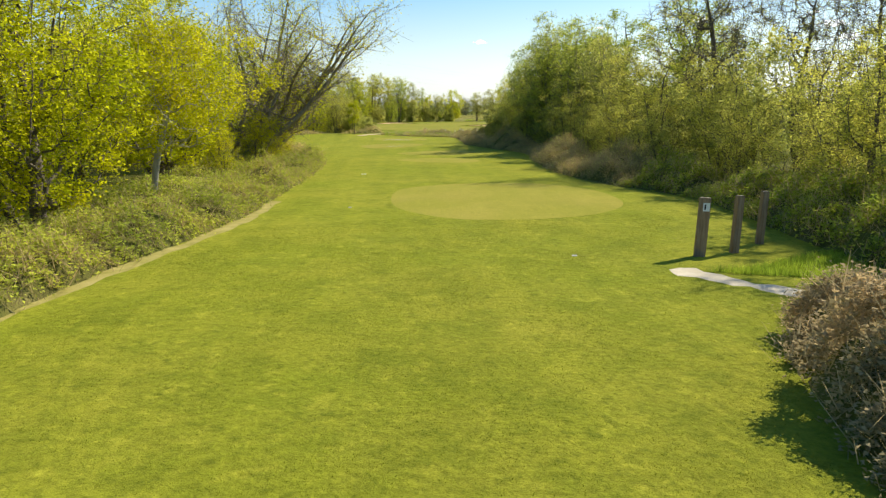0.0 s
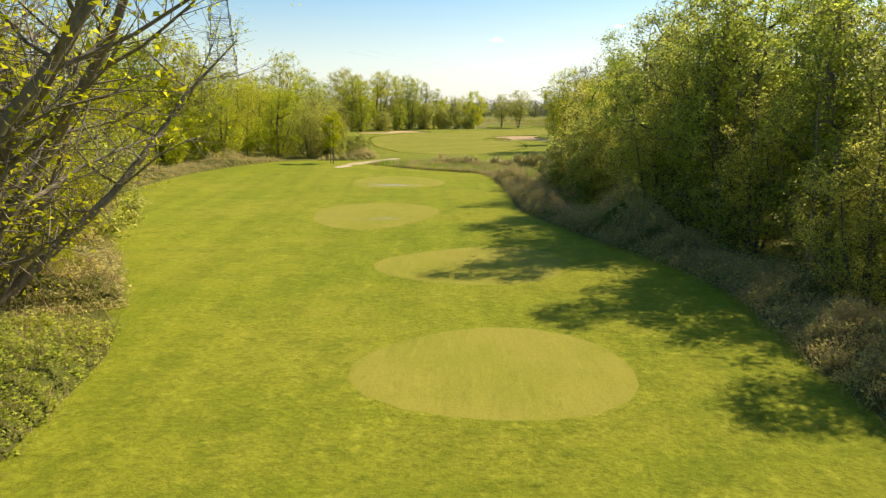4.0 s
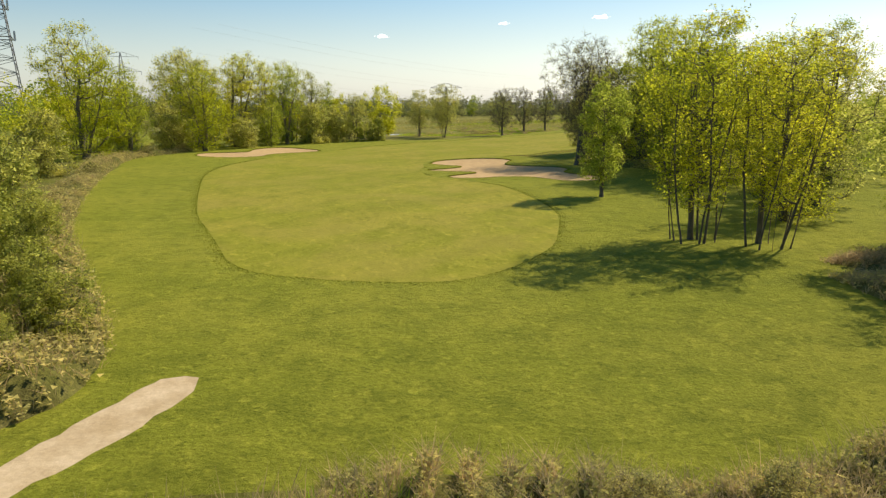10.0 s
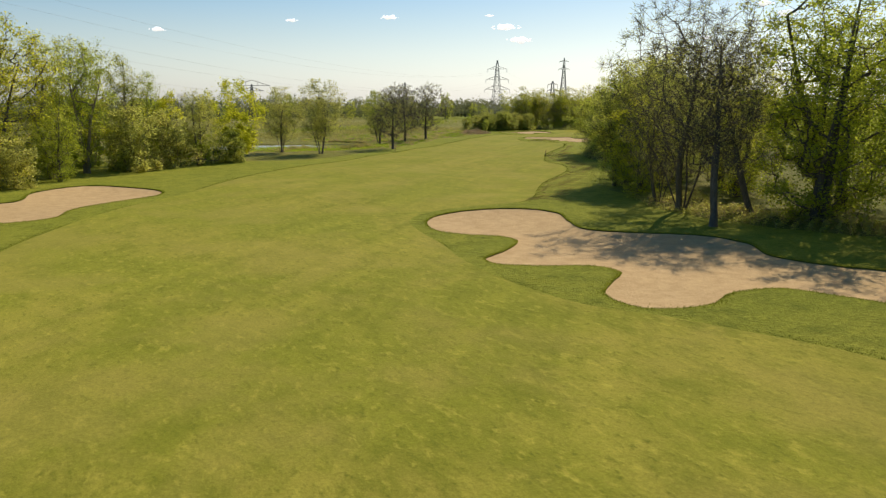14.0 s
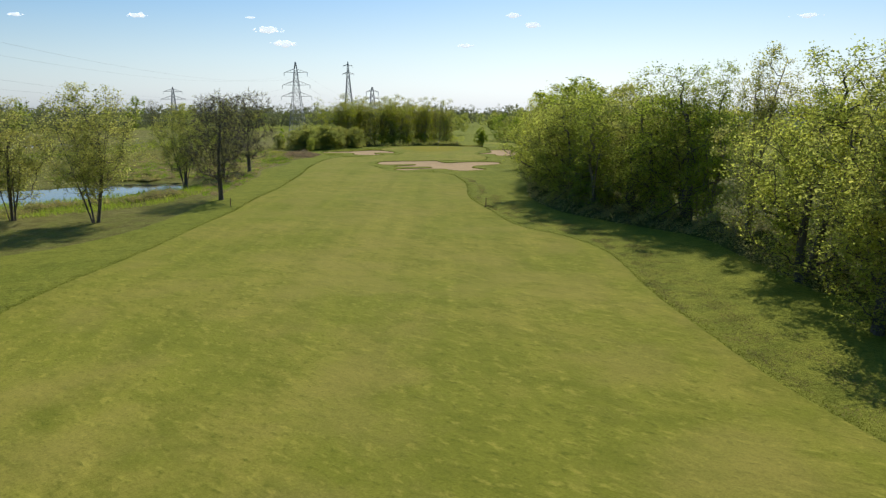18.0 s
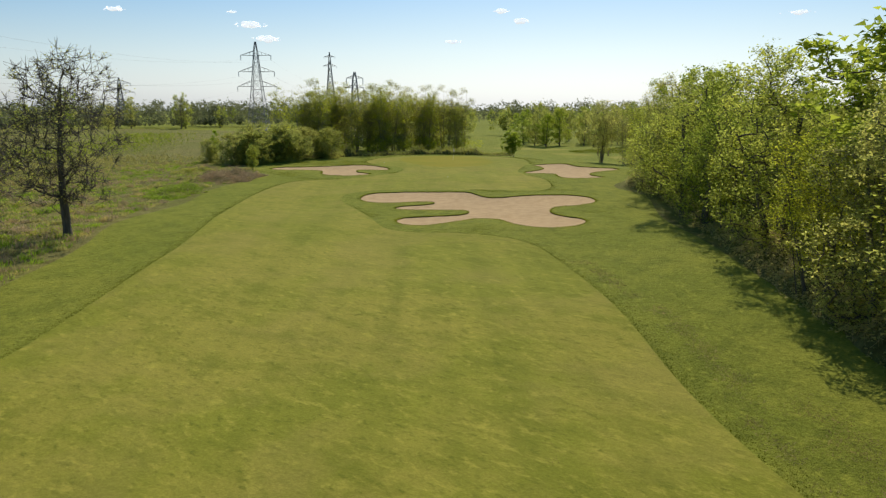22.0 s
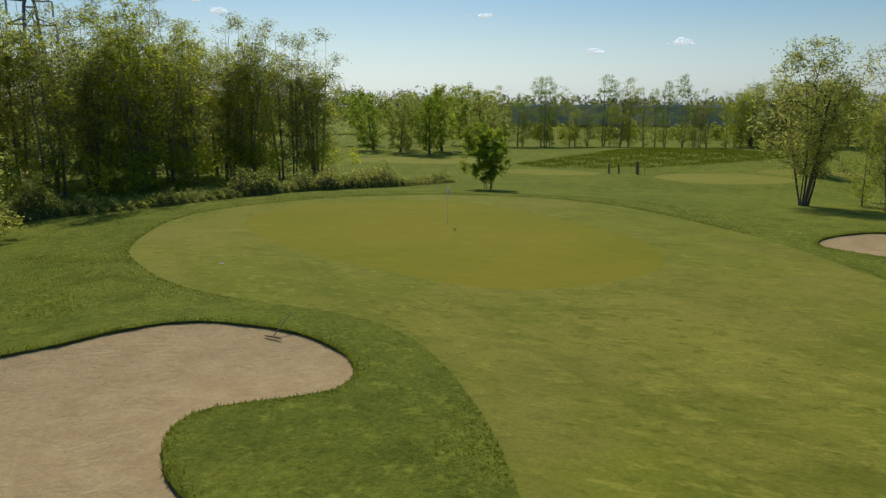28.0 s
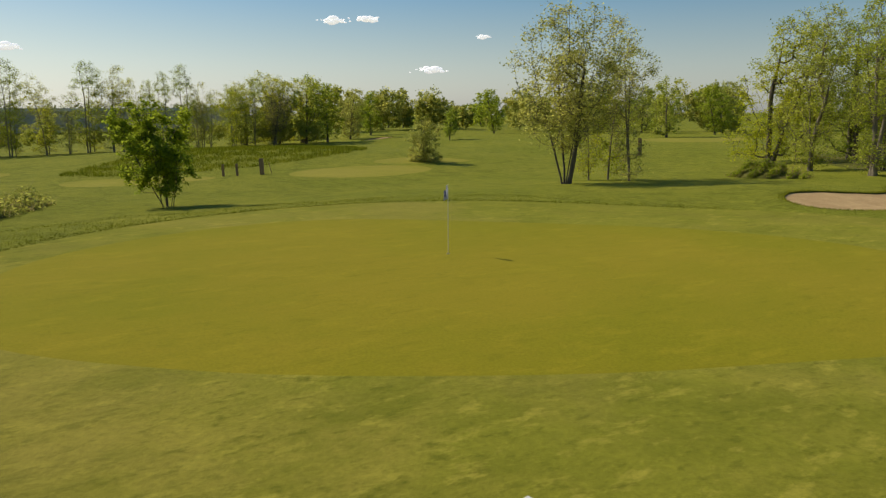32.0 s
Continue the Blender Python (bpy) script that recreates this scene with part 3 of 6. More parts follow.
for _, z in zones:
    n = len(z)
    edges += [(at + i, at + (i + 1) % n) for i in range(n)]
    at += n
allp = np.concatenate([rim, pts])
vs, _, fs, _, _, _ = delaunay_2d_cdt([Vector(p) for p in allp], edges, [], 0, 1e-4)
V = np.array([tuple(v) for v in vs])
T = np.array(fs)
cen = V[T].mean(axis=1)
kind_of = np.full(len(T), -1)
for i, (_, z) in reversed(list(enumerate(zones))):
    kind_of[inside(z, cen[:, 0], cen[:, 1])] = i
H = ground_height(V[:, 0], V[:, 1])
for b in BUNKERS:
    near = (np.abs(V[:, 0] - b[:, 0].mean()) < 30) & (np.abs(V[:, 1] - b[:, 1].mean()) < 30)
    d = far_from(b, V[near, 0], V[near, 1])
    H[near] += 0.12 * np.exp(-(d / 2.2) ** 2)
k = inside(DITCH, V[:, 0], V[:, 1])
H[k] -= 0.3 * np.minimum(1, far_from(DITCH, V[k, 0], V[k, 1]) / 2.0)
for p in (POND, POND_FAR):
    k = inside(p, V[:, 0], V[:, 1])
    H[k] = -0.5 - np.minimum(1, far_from(p, V[k, 0], V[k, 1]) / 3)
    k = ~k & (np.hypot(V[:, 0] - p[:, 0].mean(), V[:, 1] - p[:, 1].mean()) < 80)
    H[k] -= 0.35 * np.exp(-(far_from(p, V[k, 0], V[k, 1]) / 5) ** 2)
far = far_from(SPINE, V[:, 0], V[:, 1])


def zone_mesh(name, faces, z):
    used, inv = np.unique(faces, return_inverse=True)
    me = np_mesh(name, np.column_stack([V[used], z[used]]), inv.reshape(faces.shape))
    me.polygons.foreach_set("use_smooth", np.ones(len(faces), bool))
    return me


def ground_piece(name, material, faces, label, category, z=None):
    return tagged(part(name, zone_mesh(name, faces, H if z is None else z), material), label, category, kind="structure")


ground_piece("ground", M_ROUGH, T[kind_of == -1], "rough green grass of the golf course out to the horizon", "grass")
single = {"fairway": (M_FAIRWAY, "closely mown pale olive fairway between rough grass", "fairway"),
          "putting_green": (M_GREEN, "very short yellowish putting green with a hole", "putting green"),
          "tee": (M_TEE, "oval closely mown yellow-green tee pad", "tee"),
          "tee_lawn": (M_LAWN, "bright mown grass between the hedges round the tees", "grass"),
          "path": (M_PATH, "pale sandy footpath worn into the grass", "path"),
          "verge": (M_VERGE, "pale trodden strip between lawn and brambles", "verge"),
          "reed_bed": (M_REEDBED, "wet ditch ground under reeds and brambles", "ditch"),
          "pond_bed": (M_REEDBED, "muddy bed of the pond", "pond bed"),
          "marsh": (M_MARSH, "tussocky brown and green marsh beside the fairway", "marsh"),
          "wood_floor": (M_LITTER, "dark leaf litter and ivy under the trees", "woodland floor")}
for i, (nm, z) in enumerate(zones):
    f = T[kind_of == i]
    if not len(f):
        continue
    if nm == "bunker":
        zz = H.copy()
        used = np.unique(f)
        d = far_from(z, V[used, 0], V[used, 1])
        zz[used] = ground_height(V[used, 0], V[used, 1]) + 0.12 - 0.08 - 0.21 * (1 - np.exp(-d / 2.0)) + 0.02 * np.sin(V[used, 0] * 3) * np.sin(V[used, 1] * 2.3)
        sand = ground_piece("bunker_sand", M_SAND, f, "raked pinkish beige sand in a lobed golf bunker", "bunker", zz)
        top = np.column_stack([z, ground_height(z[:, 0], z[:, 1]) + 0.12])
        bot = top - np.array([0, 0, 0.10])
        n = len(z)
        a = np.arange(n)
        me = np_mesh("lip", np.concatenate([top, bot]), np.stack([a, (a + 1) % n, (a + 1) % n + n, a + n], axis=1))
        # lip wall whose dark colour includes the rim's shadow
        part("lip", me, M_LIP_SHADE, sand, "turf lip of the bunker, coloured dark for its shadow")
    else:
        m, label, cat = single[nm]
        if z is PATH_TEE:
            m = M_PATH_PALE
        ground_piece(nm, m, f, label, cat)

mw, nt, b = base_material("pond_water", 0.06, 0.5)
b.inputs["Base Color"].default_value = (0.03, 0.04, 0.035, 1)
ripple = noise_node(nt, 1.5, 3, 0.5)
bump(nt, b, ripple.outputs["Fac"], 0.15, 0.02)
for p in (POND, POND_FAR):
    c = p.mean(axis=0)
    q = c + (p - c) * 1.03
    me = np_mesh("water", np.column_stack([np.vstack([c, q]), np.full(len(q) + 1, -0.55)]), [(0, 1 + i, 1 + (i + 1) % len(q)) for i in range(len(q))])
    tagged(part("water", me, mw), "still pond water that mirrors the sky", "pond", kind="structure")


def ground_at(x, y):
    """The ground's height at one place of the plan."""
    z = float(ground_height(x, y))
    if inside(DITCH, np.array([x]), np.array([y]))[0]:
        z -= 0.25
    return z


# ---------------------------------------------------------------- trees
def grow(rng, height, stems=1, stem_r=0.2, base_spread=0.3, lean=0.05, first=0.25, limbs=18, limb_len=0.3, rise=0.7, twigs=5, wob=0.05, full=2.0, toward=(0, 0)):
    """Stems with their limbs and twigs as segments, and places for leaves. full: how far up the crown keeps its width."""
    made, spots = [], []
    for s in range(stems):
        thick, thin = [], []
        a = (s + rng.uniform(-0.3, 0.3)) * 2 * np.pi / stems
        p = np.array([math.cos(a), math.sin(a), 0]) * base_spread * (rng.uniform(0.35, 1) if stems > 1 else 0)
        out = p / (np.linalg.norm(p) + 1e-6)
        h = height * (rng.uniform(0.75, 1.0) if s else 0.97)
        n = 9
        line = [p - np.array([0, 0, 0.25])]
        k = lean * rng.uniform(0.4, 1.2)
        d = np.array([out[0] * k + toward[0], out[1] * k + toward[1], 1.0])
        for i in range(n):
            d = d + rng.normal(scale=wob, size=3) * np.array([1, 1, 0.2])
            d /= np.linalg.norm(d)
            line.append(line[-1] + d * (h + 0.25) / n)
        line = np.array(line)
        r = stem_r * (rng.uniform(0.6, 1) if s else 1)
        rad = r * (1 - np.linspace(0, 1, n + 1)) ** 0.8 + 0.015
        rad[0] *= 1.35
        for i in range(n):
            thick.append((line[i], line[i + 1], rad[i], rad[i + 1]))
        count = max(4, limbs // stems)
        for q in range(count):
            f = min(first + (1 - first) * (q + rng.uniform(0, 1)) / count, 0.985)
            k = min(int(f * n), n - 1)
            b0 = line[k] + (line[k + 1] - line[k]) * (f * n - k)
            az = q * 2.4 + rng.uniform(-0.6, 0.6)
            g = (f - first) / (1 - first)
            ln = height * limb_len * max(0.2, math.sin(math.pi * (0.13 + 0.82 * g ** (2 / full))) ** 0.7) * rng.uniform(0.65, 1.2)
            dr = np.array([math.cos(az), math.sin(az), rise * rng.uniform(0.5, 1.3)])
            dr /= np.linalg.norm(dr)
            lr = max(0.014, rad[k] * 0.42)
            prev = b0
            m = 4
            for i in range(m):
                dr = dr + rng.normal(scale=0.17, size=3) + np.array([0, 0, 0.05])
                dr /= np.linalg.norm(dr)
                nxt = prev + dr * ln / m
                (thick if lr > 0.07 else thin).append((prev, nxt, lr * (1 - i / m * 0.8), lr * (1 - (i + 1) / m * 0.8)))
                if i:
                    spots.append((prev, nxt))
                for _ in range(max(1, twigs // m)):
                    td = dr + rng.normal(scale=0.75, size=3)
                    td /= np.linalg.norm(td)
                    tl = ln * rng.uniform(0.2, 0.45)
                    st = prev + (nxt - prev) * rng.uniform(0, 1)
                    thin.append((st, st + td * tl, max(0.008, lr * 0.25), 0.004))
                    spots.append((st + td * tl * 0.2, st + td * tl))
                    spots.append((st + td * tl * 0.4, st + td * tl * 1.1))
                prev = nxt
        made.append((thick, thin))
    return made, spots


def branch_out(rng, height, width=0.34, first=0.15, shape=1.0, stems=1, stem_r=0.2, base_spread=0.0, lean=0.1, top=0.85, lobes=12, clumps=220, wob=0.05, shell=0.6, toward=(0, 0), ragged_top=0.15):
    """A crown of lobes filled with places for sprays, and limbs that fork their way to them.
    shape: below 1 the crown is widest low down, above 1 high up."""
    nodes, parent, owner = [], [], []
    crown_r = width * height
    for s in range(stems):
        a = (s + rng.uniform(-0.3, 0.3)) * 2 * np.pi / stems
        p = np.array([math.cos(a), math.sin(a), 0]) * base_spread * (rng.uniform(0.35, 1) if stems > 1 else 0)
        k = lean * rng.uniform(0.5, 1.2)
        d = np.array([math.cos(a) * k + toward[0], math.sin(a) * k + toward[1], 1.0])
        h = height * top * (rng.uniform(0.75, 1.0) if s else 1.0)
        p = p - np.array([0, 0, 0.25])
        for i in range(13):
            nodes.append(p.copy())
            parent.append(len(nodes) - 2 if i else -1)
            owner.append(s)
            d = d + rng.normal(scale=wob, size=3) * np.array([1, 1, 0.1])
            d /= np.linalg.norm(d)
            p = p + d * h / 12
    tops = np.array(nodes).reshape(stems, 13, 3)

    def wide(g):
        return crown_r * np.sin(np.pi * np.clip(g, 0.02, 0.98) ** shape) ** 0.6

    # lobes: round masses of leaf that give the crown its uneven outline
    g = (np.arange(lobes) + rng.uniform(0, 1, lobes)) / lobes * 0.92 + 0.02
    az = np.arange(lobes) * 2.4 + rng.uniform(-0.5, 0.5, lobes)
    out = np.sqrt(rng.uniform(0.12, 1.0, lobes)) * 0.72
    cz = height * (first + (1 - first) * g)
    mid = tops[:, np.clip(np.round(cz / (height * top) * 12).astype(int), 0, 12), :2].mean(axis=0)
    lob = np.column_stack([mid[:, 0] + np.cos(az) * out * wide(g), mid[:, 1] + np.sin(az) * out * wide(g), cz])
    lr = crown_r * rng.uniform(0.34, 0.56, lobes)
    lr = np.minimum(lr, np.maximum(0.25 * crown_r, height * (1 + ragged_top * rng.uniform(-1, 0.3, lobes)) - cz))
    w = lr ** 2
    j = rng.choice(lobes, clumps, p=w / w.sum())
    u = rng.normal(size=(clumps, 3))
    u /= np.linalg.norm(u, axis=1)[:, None]
    u *= (shell + (1 - shell) * rng.uniform(0, 1, clumps) ** 0.5)[:, None]
    tips = lob[j] + u * lr[j][:, None] * np.array([1, 1, 0.95])
    tips[:, 2] = np.clip(tips[:, 2], max(0.15, height * first * 0.8), height)
    way = np.hypot(tips[:, 0] - mid[j, 0], tips[:, 1] - mid[j, 1]) + 0.15 * tips[:, 2]
    size_cap = len(nodes) + clumps * 4 + 4
    P = np.zeros((size_cap, 3))
    P[:len(nodes)] = nodes
    n = len(nodes)
    ends = np.zeros(clumps, int)
    for q in np.argsort(way):
        t = tips[q]
        d = t - P[:n]
        dist = np.linalg.norm(d, axis=1)
        cost = dist + 1.1 * np.maximum(0, 0.35 * dist - d[:, 2]) + np.where(np.arange(n) % 13 == 0, 0.5, 0)
        k = int(np.argmin(cost))
        m = 3 if dist[k] > 0.5 else 1
        prev, start, ln = k, P[k].copy(), dist[k]
        for i in range(1, m + 1):
            f = i / m
            p = start + (t - start) * f + rng.normal(scale=0.05, size=3) * ln * (f < 1) - np.array([0, 0, 0.10]) * ln * math.sin(math.pi * f)
            P[n] = p
            parent.append(prev)
            owner.append(owner[k])
            prev = n
            n += 1
        ends[q] = prev
    # thickness: each limb carries what grows from it
    load = np.zeros(n)
    load[ends] += 1
    for i in range(n - 1, -1, -1):
        if load[i] == 0:
            load[i] = 0.5
        if parent[i] >= 0:
            load[parent[i]] += load[i]
    base_load = max(load[s * 13] for s in range(stems))
    rad = stem_r * (load / base_load) ** 0.58
    rad = np.maximum(rad, 0.012)
    made = []
    for s in range(stems):
        thick, thin = [], []
        for i in range(n):
            q = parent[i]
            if q < 0 or owner[i] != s:
                continue
            r0 = rad[q] if (q < stems * 13 and i < stems * 13) else min(rad[q], rad[i] * 1.25)
            if q == s * 13:
                r0 *= 1.35
            (thick if r0 > 0.05 else thin).append((P[q], P[i], r0, rad[i]))
        made.append((thick, thin))
    return made, P[ends], mid[j], owner, ends


def make_tree(name, seed, leaf_mat, count, size, label, category="tree", bark=None, puff=0.25, hang=0.0, twigs=5, twig_len=0.6, twig_r=0.010, old=None, **shape):
    rng = np.random.default_rng(seed)
    if old:
        made, spots = grow(rng, **old)
        shape = old
        s0 = np.array([a for a, _ in spots])
        s1 = np.array([b for _, b in spots])
        k = rng.integers(0, len(spots), count)
        c = s0[k] + (s1[k] - s0[k]) * rng.uniform(0, 1, count)[:, None] + rng.normal(scale=puff, size=(count, 3)) * np.array([1, 1, 0.8])
    else:
        made, tips, mid, owner, ends = branch_out(rng, **shape)
        n = len(tips)
        # fine twigs fan out from each limb's end; leaves sit along them
        d = rng.normal(size=(n, twigs, 3))
        d[:, :, :2] += (tips[:, :2] - mid)[:, None, :] * (0.5 / max(0.5, shape["height"] * 0.2))
        d[:, :, 2] += 0.35 - hang
        d /= np.linalg.norm(d, axis=2)[:, :, None]
        end = tips[:, None, :] + d * (twig_len * rng.uniform(0.5, 1.2, (n, twigs)))[:, :, None]
        for q in range(n):
            made[owner[ends[q]]][1].extend((tips[q], end[q, i], twig_r, twig_r * 0.45) for i in range(twigs))
        full = rng.uniform(0.35, 1.65, n)
        k = rng.choice(n, count, p=full / full.sum())
        i = rng.integers(0, twigs, count)
        c = tips[k] + (end[k, i] - tips[k]) * rng.uniform(0.1, 1.1, count)[:, None] + rng.normal(scale=puff, size=(count, 3)) * np.array([1, 1, 0.7])
    base = new(name)

    def wood(pairs):
        vs, fs, k = [], [], 0
        for thick, thin in pairs:
            for seg, sides in ((thick, 7), (thin, 3)):
                if seg:
                    v, f = tubes(seg, sides)
                    vs.append(v)
                    fs.append(f + k)
                    k += len(v)
        me = np_mesh("wood", np.concatenate(vs), np.concatenate(fs))
        me.polygons.foreach_set("use_smooth", np.ones(len(me.polygons), bool))
        return me

    if len(made) > 1 and shape.get("base_spread", 0.3) > 0.3:
        for pair in made:
            part("stem", wood([pair]), bark or M_BARK, base)
    else:
        part("trunk", wood(made), bark or M_BARK, base)
    c[:, 2] = np.maximum(c[:, 2], 0.12)
    part("crown", joined("crown", [leaf_tips(rng, c, size, hang, 0.35)]), leaf_mat, base)
    base["tall"] = shape["height"]
    return tagged(base, label, category)


planted = set()


def plant(proto, x, y, height=None, wide=1.0, turn=None, label="", group=""):
    """Sets the tree, or a copy of it, on the ground at its true height."""
    k = height / proto["tall"] if height else 1.0
    turn = (x * 37 + y * 61) % 360 if turn is None else turn
    m = pose(x, y, ground_at(x, y) - 0.03, 0, 0, turn) @ Matrix.Diagonal((k * wide, k * wide, k, 1))
    if proto.name not in planted:
        planted.add(proto.name)
        proto.matrix_basis = m
        return tagged(proto, label, group=group)
    keep = proto.matrix_basis.copy()
    proto.matrix_basis = Matrix.Identity(4)
    ob = copy_thing(proto, m)
    proto.matrix_basis = keep
    return tagged(ob, label, group=group)


BROAD = [make_tree("broadleaf_tree", 11 + i, (L_SPRING, L_OLIVE, L_LIME)[i], 16500, 0.105, "spreading broadleaf tree in young leaf", height=12, width=0.36, first=0.08, shape=0.85, stems=2, stem_r=0.24, base_spread=0.2, lean=0.12, lobes=16, clumps=330, puff=0.26) for i in range(3)]
GLOW = make_tree("vivid_green_tree", 17, L_BRIGHT, 24000, 0.12, "tall round tree in vivid fresh green leaf", height=15, width=0.33, first=0.12, shape=0.9, stem_r=0.28, lobes=18, clumps=300, puff=0.22, twig_len=0.8)
LEAFY = make_tree("leaning_young_tree", 24, L_YELLOW, 26000, 0.085, "young yellow-leaved tree on a pale leaning trunk", height=10, width=0.45, first=0.36, shape=0.85, stem_r=0.17, toward=(0.16, 0), lobes=18, clumps=340, puff=0.2, bark=M_BARK_WHITE)
MID = [make_tree("field_tree", 171 + i, (L_LIME, L_OLIVE, L_GREEN)[i], 6500, 0.2, "broad tree in spring leaf on the far side", height=12, width=0.36, first=0.1, shape=0.9, stem_r=0.24, lobes=12, clumps=150, puff=0.24, twig_len=0.8) for i in range(3)]
SAPLING = make_tree("sapling", 191, L_BRIGHT, 7500, 0.085, "young tree with a narrow lime-green crown", height=7, width=0.15, first=0.2, stem_r=0.07, top=0.95, lobes=9, clumps=90, puff=0.13, twig_len=0.45)
TWIN = make_tree("twin_stemmed_sapling", 192, L_YELLOW, 6000, 0.08, "thin twin-stemmed young tree with sparse yellow leaves", height=7, width=0.2, first=0.34, stems=2, base_spread=0.3, stem_r=0.07, top=0.9, lobes=8, clumps=80, puff=0.14, twig_len=0.5)
YELLOW = [make_tree("young_leaf_tree", 21 + i, L_YELLOW, 36000, 0.09, "tree with fresh yellow-green spring leaves", height=11, width=0.46, first=0.16, shape=0.8, stems=3, stem_r=0.26, base_spread=0.3, lean=0.3, lobes=20, clumps=480, puff=0.22) for i in range(2)]
CLUMP = [make_tree("willow_tree", 31 + i, L_SPRING, 13500, 0.10, "many-stemmed willow with thin upright pale trunks", height=13, width=0.27, first=0.22, shape=1.2, stems=9, stem_r=0.17, base_spread=1.6, lean=0.16, top=0.9, lobes=20, clumps=330, puff=0.22, twig_len=0.7) for i in range(2)]
BARE = [make_tree("bare_tree", 41 + i, L_OLIVE, 9000, 0.07, ("nearly leafless tree of several curved dark stems", "nearly leafless tree with one dark trunk")[i], height=17, width=(0.36, 0.3)[i], first=(0.22, 0.28)[i], shape=1.0, stems=(5, 1)[i], stem_r=(0.25, 0.27)[i], base_spread=0.3, lean=0.36, wob=0.07, top=0.88, lobes=22, clumps=430, puff=0.22, twig_r=0.016, twigs=8, twig_len=0.9, shell=0.3) for i in range(2)]
LONE = make_tree("lone_bare_tree", 47, L_OLIVE, 5200, 0.075, "bare tree with an oval crown of fine twigs", height=12, width=0.34, first=0.22, shape=0.9, stem_r=0.26, wob=0.03, twig_r=0.018, lobes=20, clumps=420, puff=0.16, twigs=9, twig_len=0.75, shell=0.3)
SLIM = [make_tree("slender_tree", 51 + i, (L_LIME, L_OLIVE, L_LIME)[i], 11500, 0.105, "slender upright tree with olive-green spring leaves", height=14, width=0.21, first=0.06, shape=0.85, stems=2, stem_r=0.2, base_spread=0.3, lean=0.06, top=0.93, lobes=18, clumps=260, puff=0.22, twig_len=0.7, bark=M_BARK_PALE) for i in range(3)]
AIRY = [make_tree("airy_tree", 151 + i, (L_SPRING, L_OLIVE, L_GREEN)[i], 5000, 0.105, "airy tall tree of thin stems in young leaf", height=14, width=0.17, first=0.06, shape=0.9, stems=(1, 2, 2)[i], stem_r=0.09, base_spread=0.3, lean=0.06, top=0.96, lobes=16, clumps=190, puff=0.22, twig_len=0.65, shell=0.4, wob=0.03, bark=M_BARK_PALE) for i in range(3)]
DARK = [make_tree("ivy_clad_tree", 61 + i, L_GREEN, 19000, 0.12, "tall green tree with an ivy-clad trunk", height=16, width=0.3, first=0.05, shape=0.85, stems=2, stem_r=0.32, base_spread=0.3, lean=0.12, lobes=22, clumps=380, puff=0.26, twig_len=0.8) for i in range(2)]
LEANING = [make_tree("leaning_bare_tree", 45 + i, L_YELLOW, 8000, 0.08, "leaning bare tree with a web of fine branches", puff=0.3, bark=M_BARK_PALE, old=dict(height=14, stems=5, stem_r=0.22, base_spread=0.3, lean=0.45, toward=(0.45, 0), first=0.18, limbs=85, limb_len=0.36, rise=0.5, twigs=24, wob=0.1)) for i in range(2)]
WILLOW = make_tree("young_willow", 131, L_OLIVE, 17000, 0.10, "round-crowned young willow in pale green leaf", height=11, width=0.33, first=0.24, shape=1.0, stems=5, stem_r=0.13, base_spread=0.3, lean=0.22, lobes=20, clumps=330, puff=0.26, twig_len=0.65)
ROUND = make_tree("small_round_tree", 71, L_LIME, 14000, 0.12, "small tree with a full light green crown on a single trunk", height=10, width=0.34, first=0.2, stem_r=0.2, lobes=14, clumps=220, puff=0.18)
VASE = make_tree("vase_shaped_tree", 81, L_GREEN, 13000, 0.11, "small green tree fanning out from thin dark stems", height=5.5, width=0.40, first=0.2, shape=1.15, stems=6, stem_r=0.06, base_spread=0.3, lean=0.3, lobes=12, clumps=170, puff=0.11, twig_len=0.4)
SHRUB = [make_tree("shrub", 91 + i, L_OLIVE, 10500, 0.105, "bushy shrub in thin spring leaf down to the ground", "shrub", height=5, width=0.5, first=0.03, shape=0.7, stems=6, stem_r=0.05, base_spread=0.3, lean=0.4, top=0.7, lobes=14, clumps=200, puff=0.16, twig_len=0.45) for i in range(2)]
SALLOW = make_tree("sallow_bush", 95, L_SALLOW, 11000, 0.075, "tangled olive-brown sallow bush with dry twigs in a ditch", "shrub", height=3, width=0.55, first=0.02, shape=0.65, stems=6, stem_r=0.04, base_spread=0.3, lean=0.4, top=0.7, lobes=14, clumps=190, puff=0.10, twigs=7, twig_len=0.5, bark=M_BARK_PALE)
NEAR = [make_tree("hedge_tree", 111 + i, m, 25000, 0.072, "dense hedgerow tree in fine new leaf", height=9, width=0.4, first=0.03, shape=0.75, stems=4, stem_r=0.14, base_spread=0.3, lean=0.25, lobes=20, clumps=420, puff=0.18, twig_len=0.55) for i, m in enumerate((L_HEDGE, L_YELLOW))]
FAR = [make_tree("distant_tree", 101 + i, m, 1500, 0.42, "distant tree at the edge of the plain", height=12, width=0.34, first=0.06, shape=0.9, stem_r=0.2, lobes=9, clumps=60, puff=0.35, twig_len=0.8, twigs=3) for i, m in enumerate((L_OLIVE, L_LIME, L_GREEN))]
prng = np.random.default_rng(5)

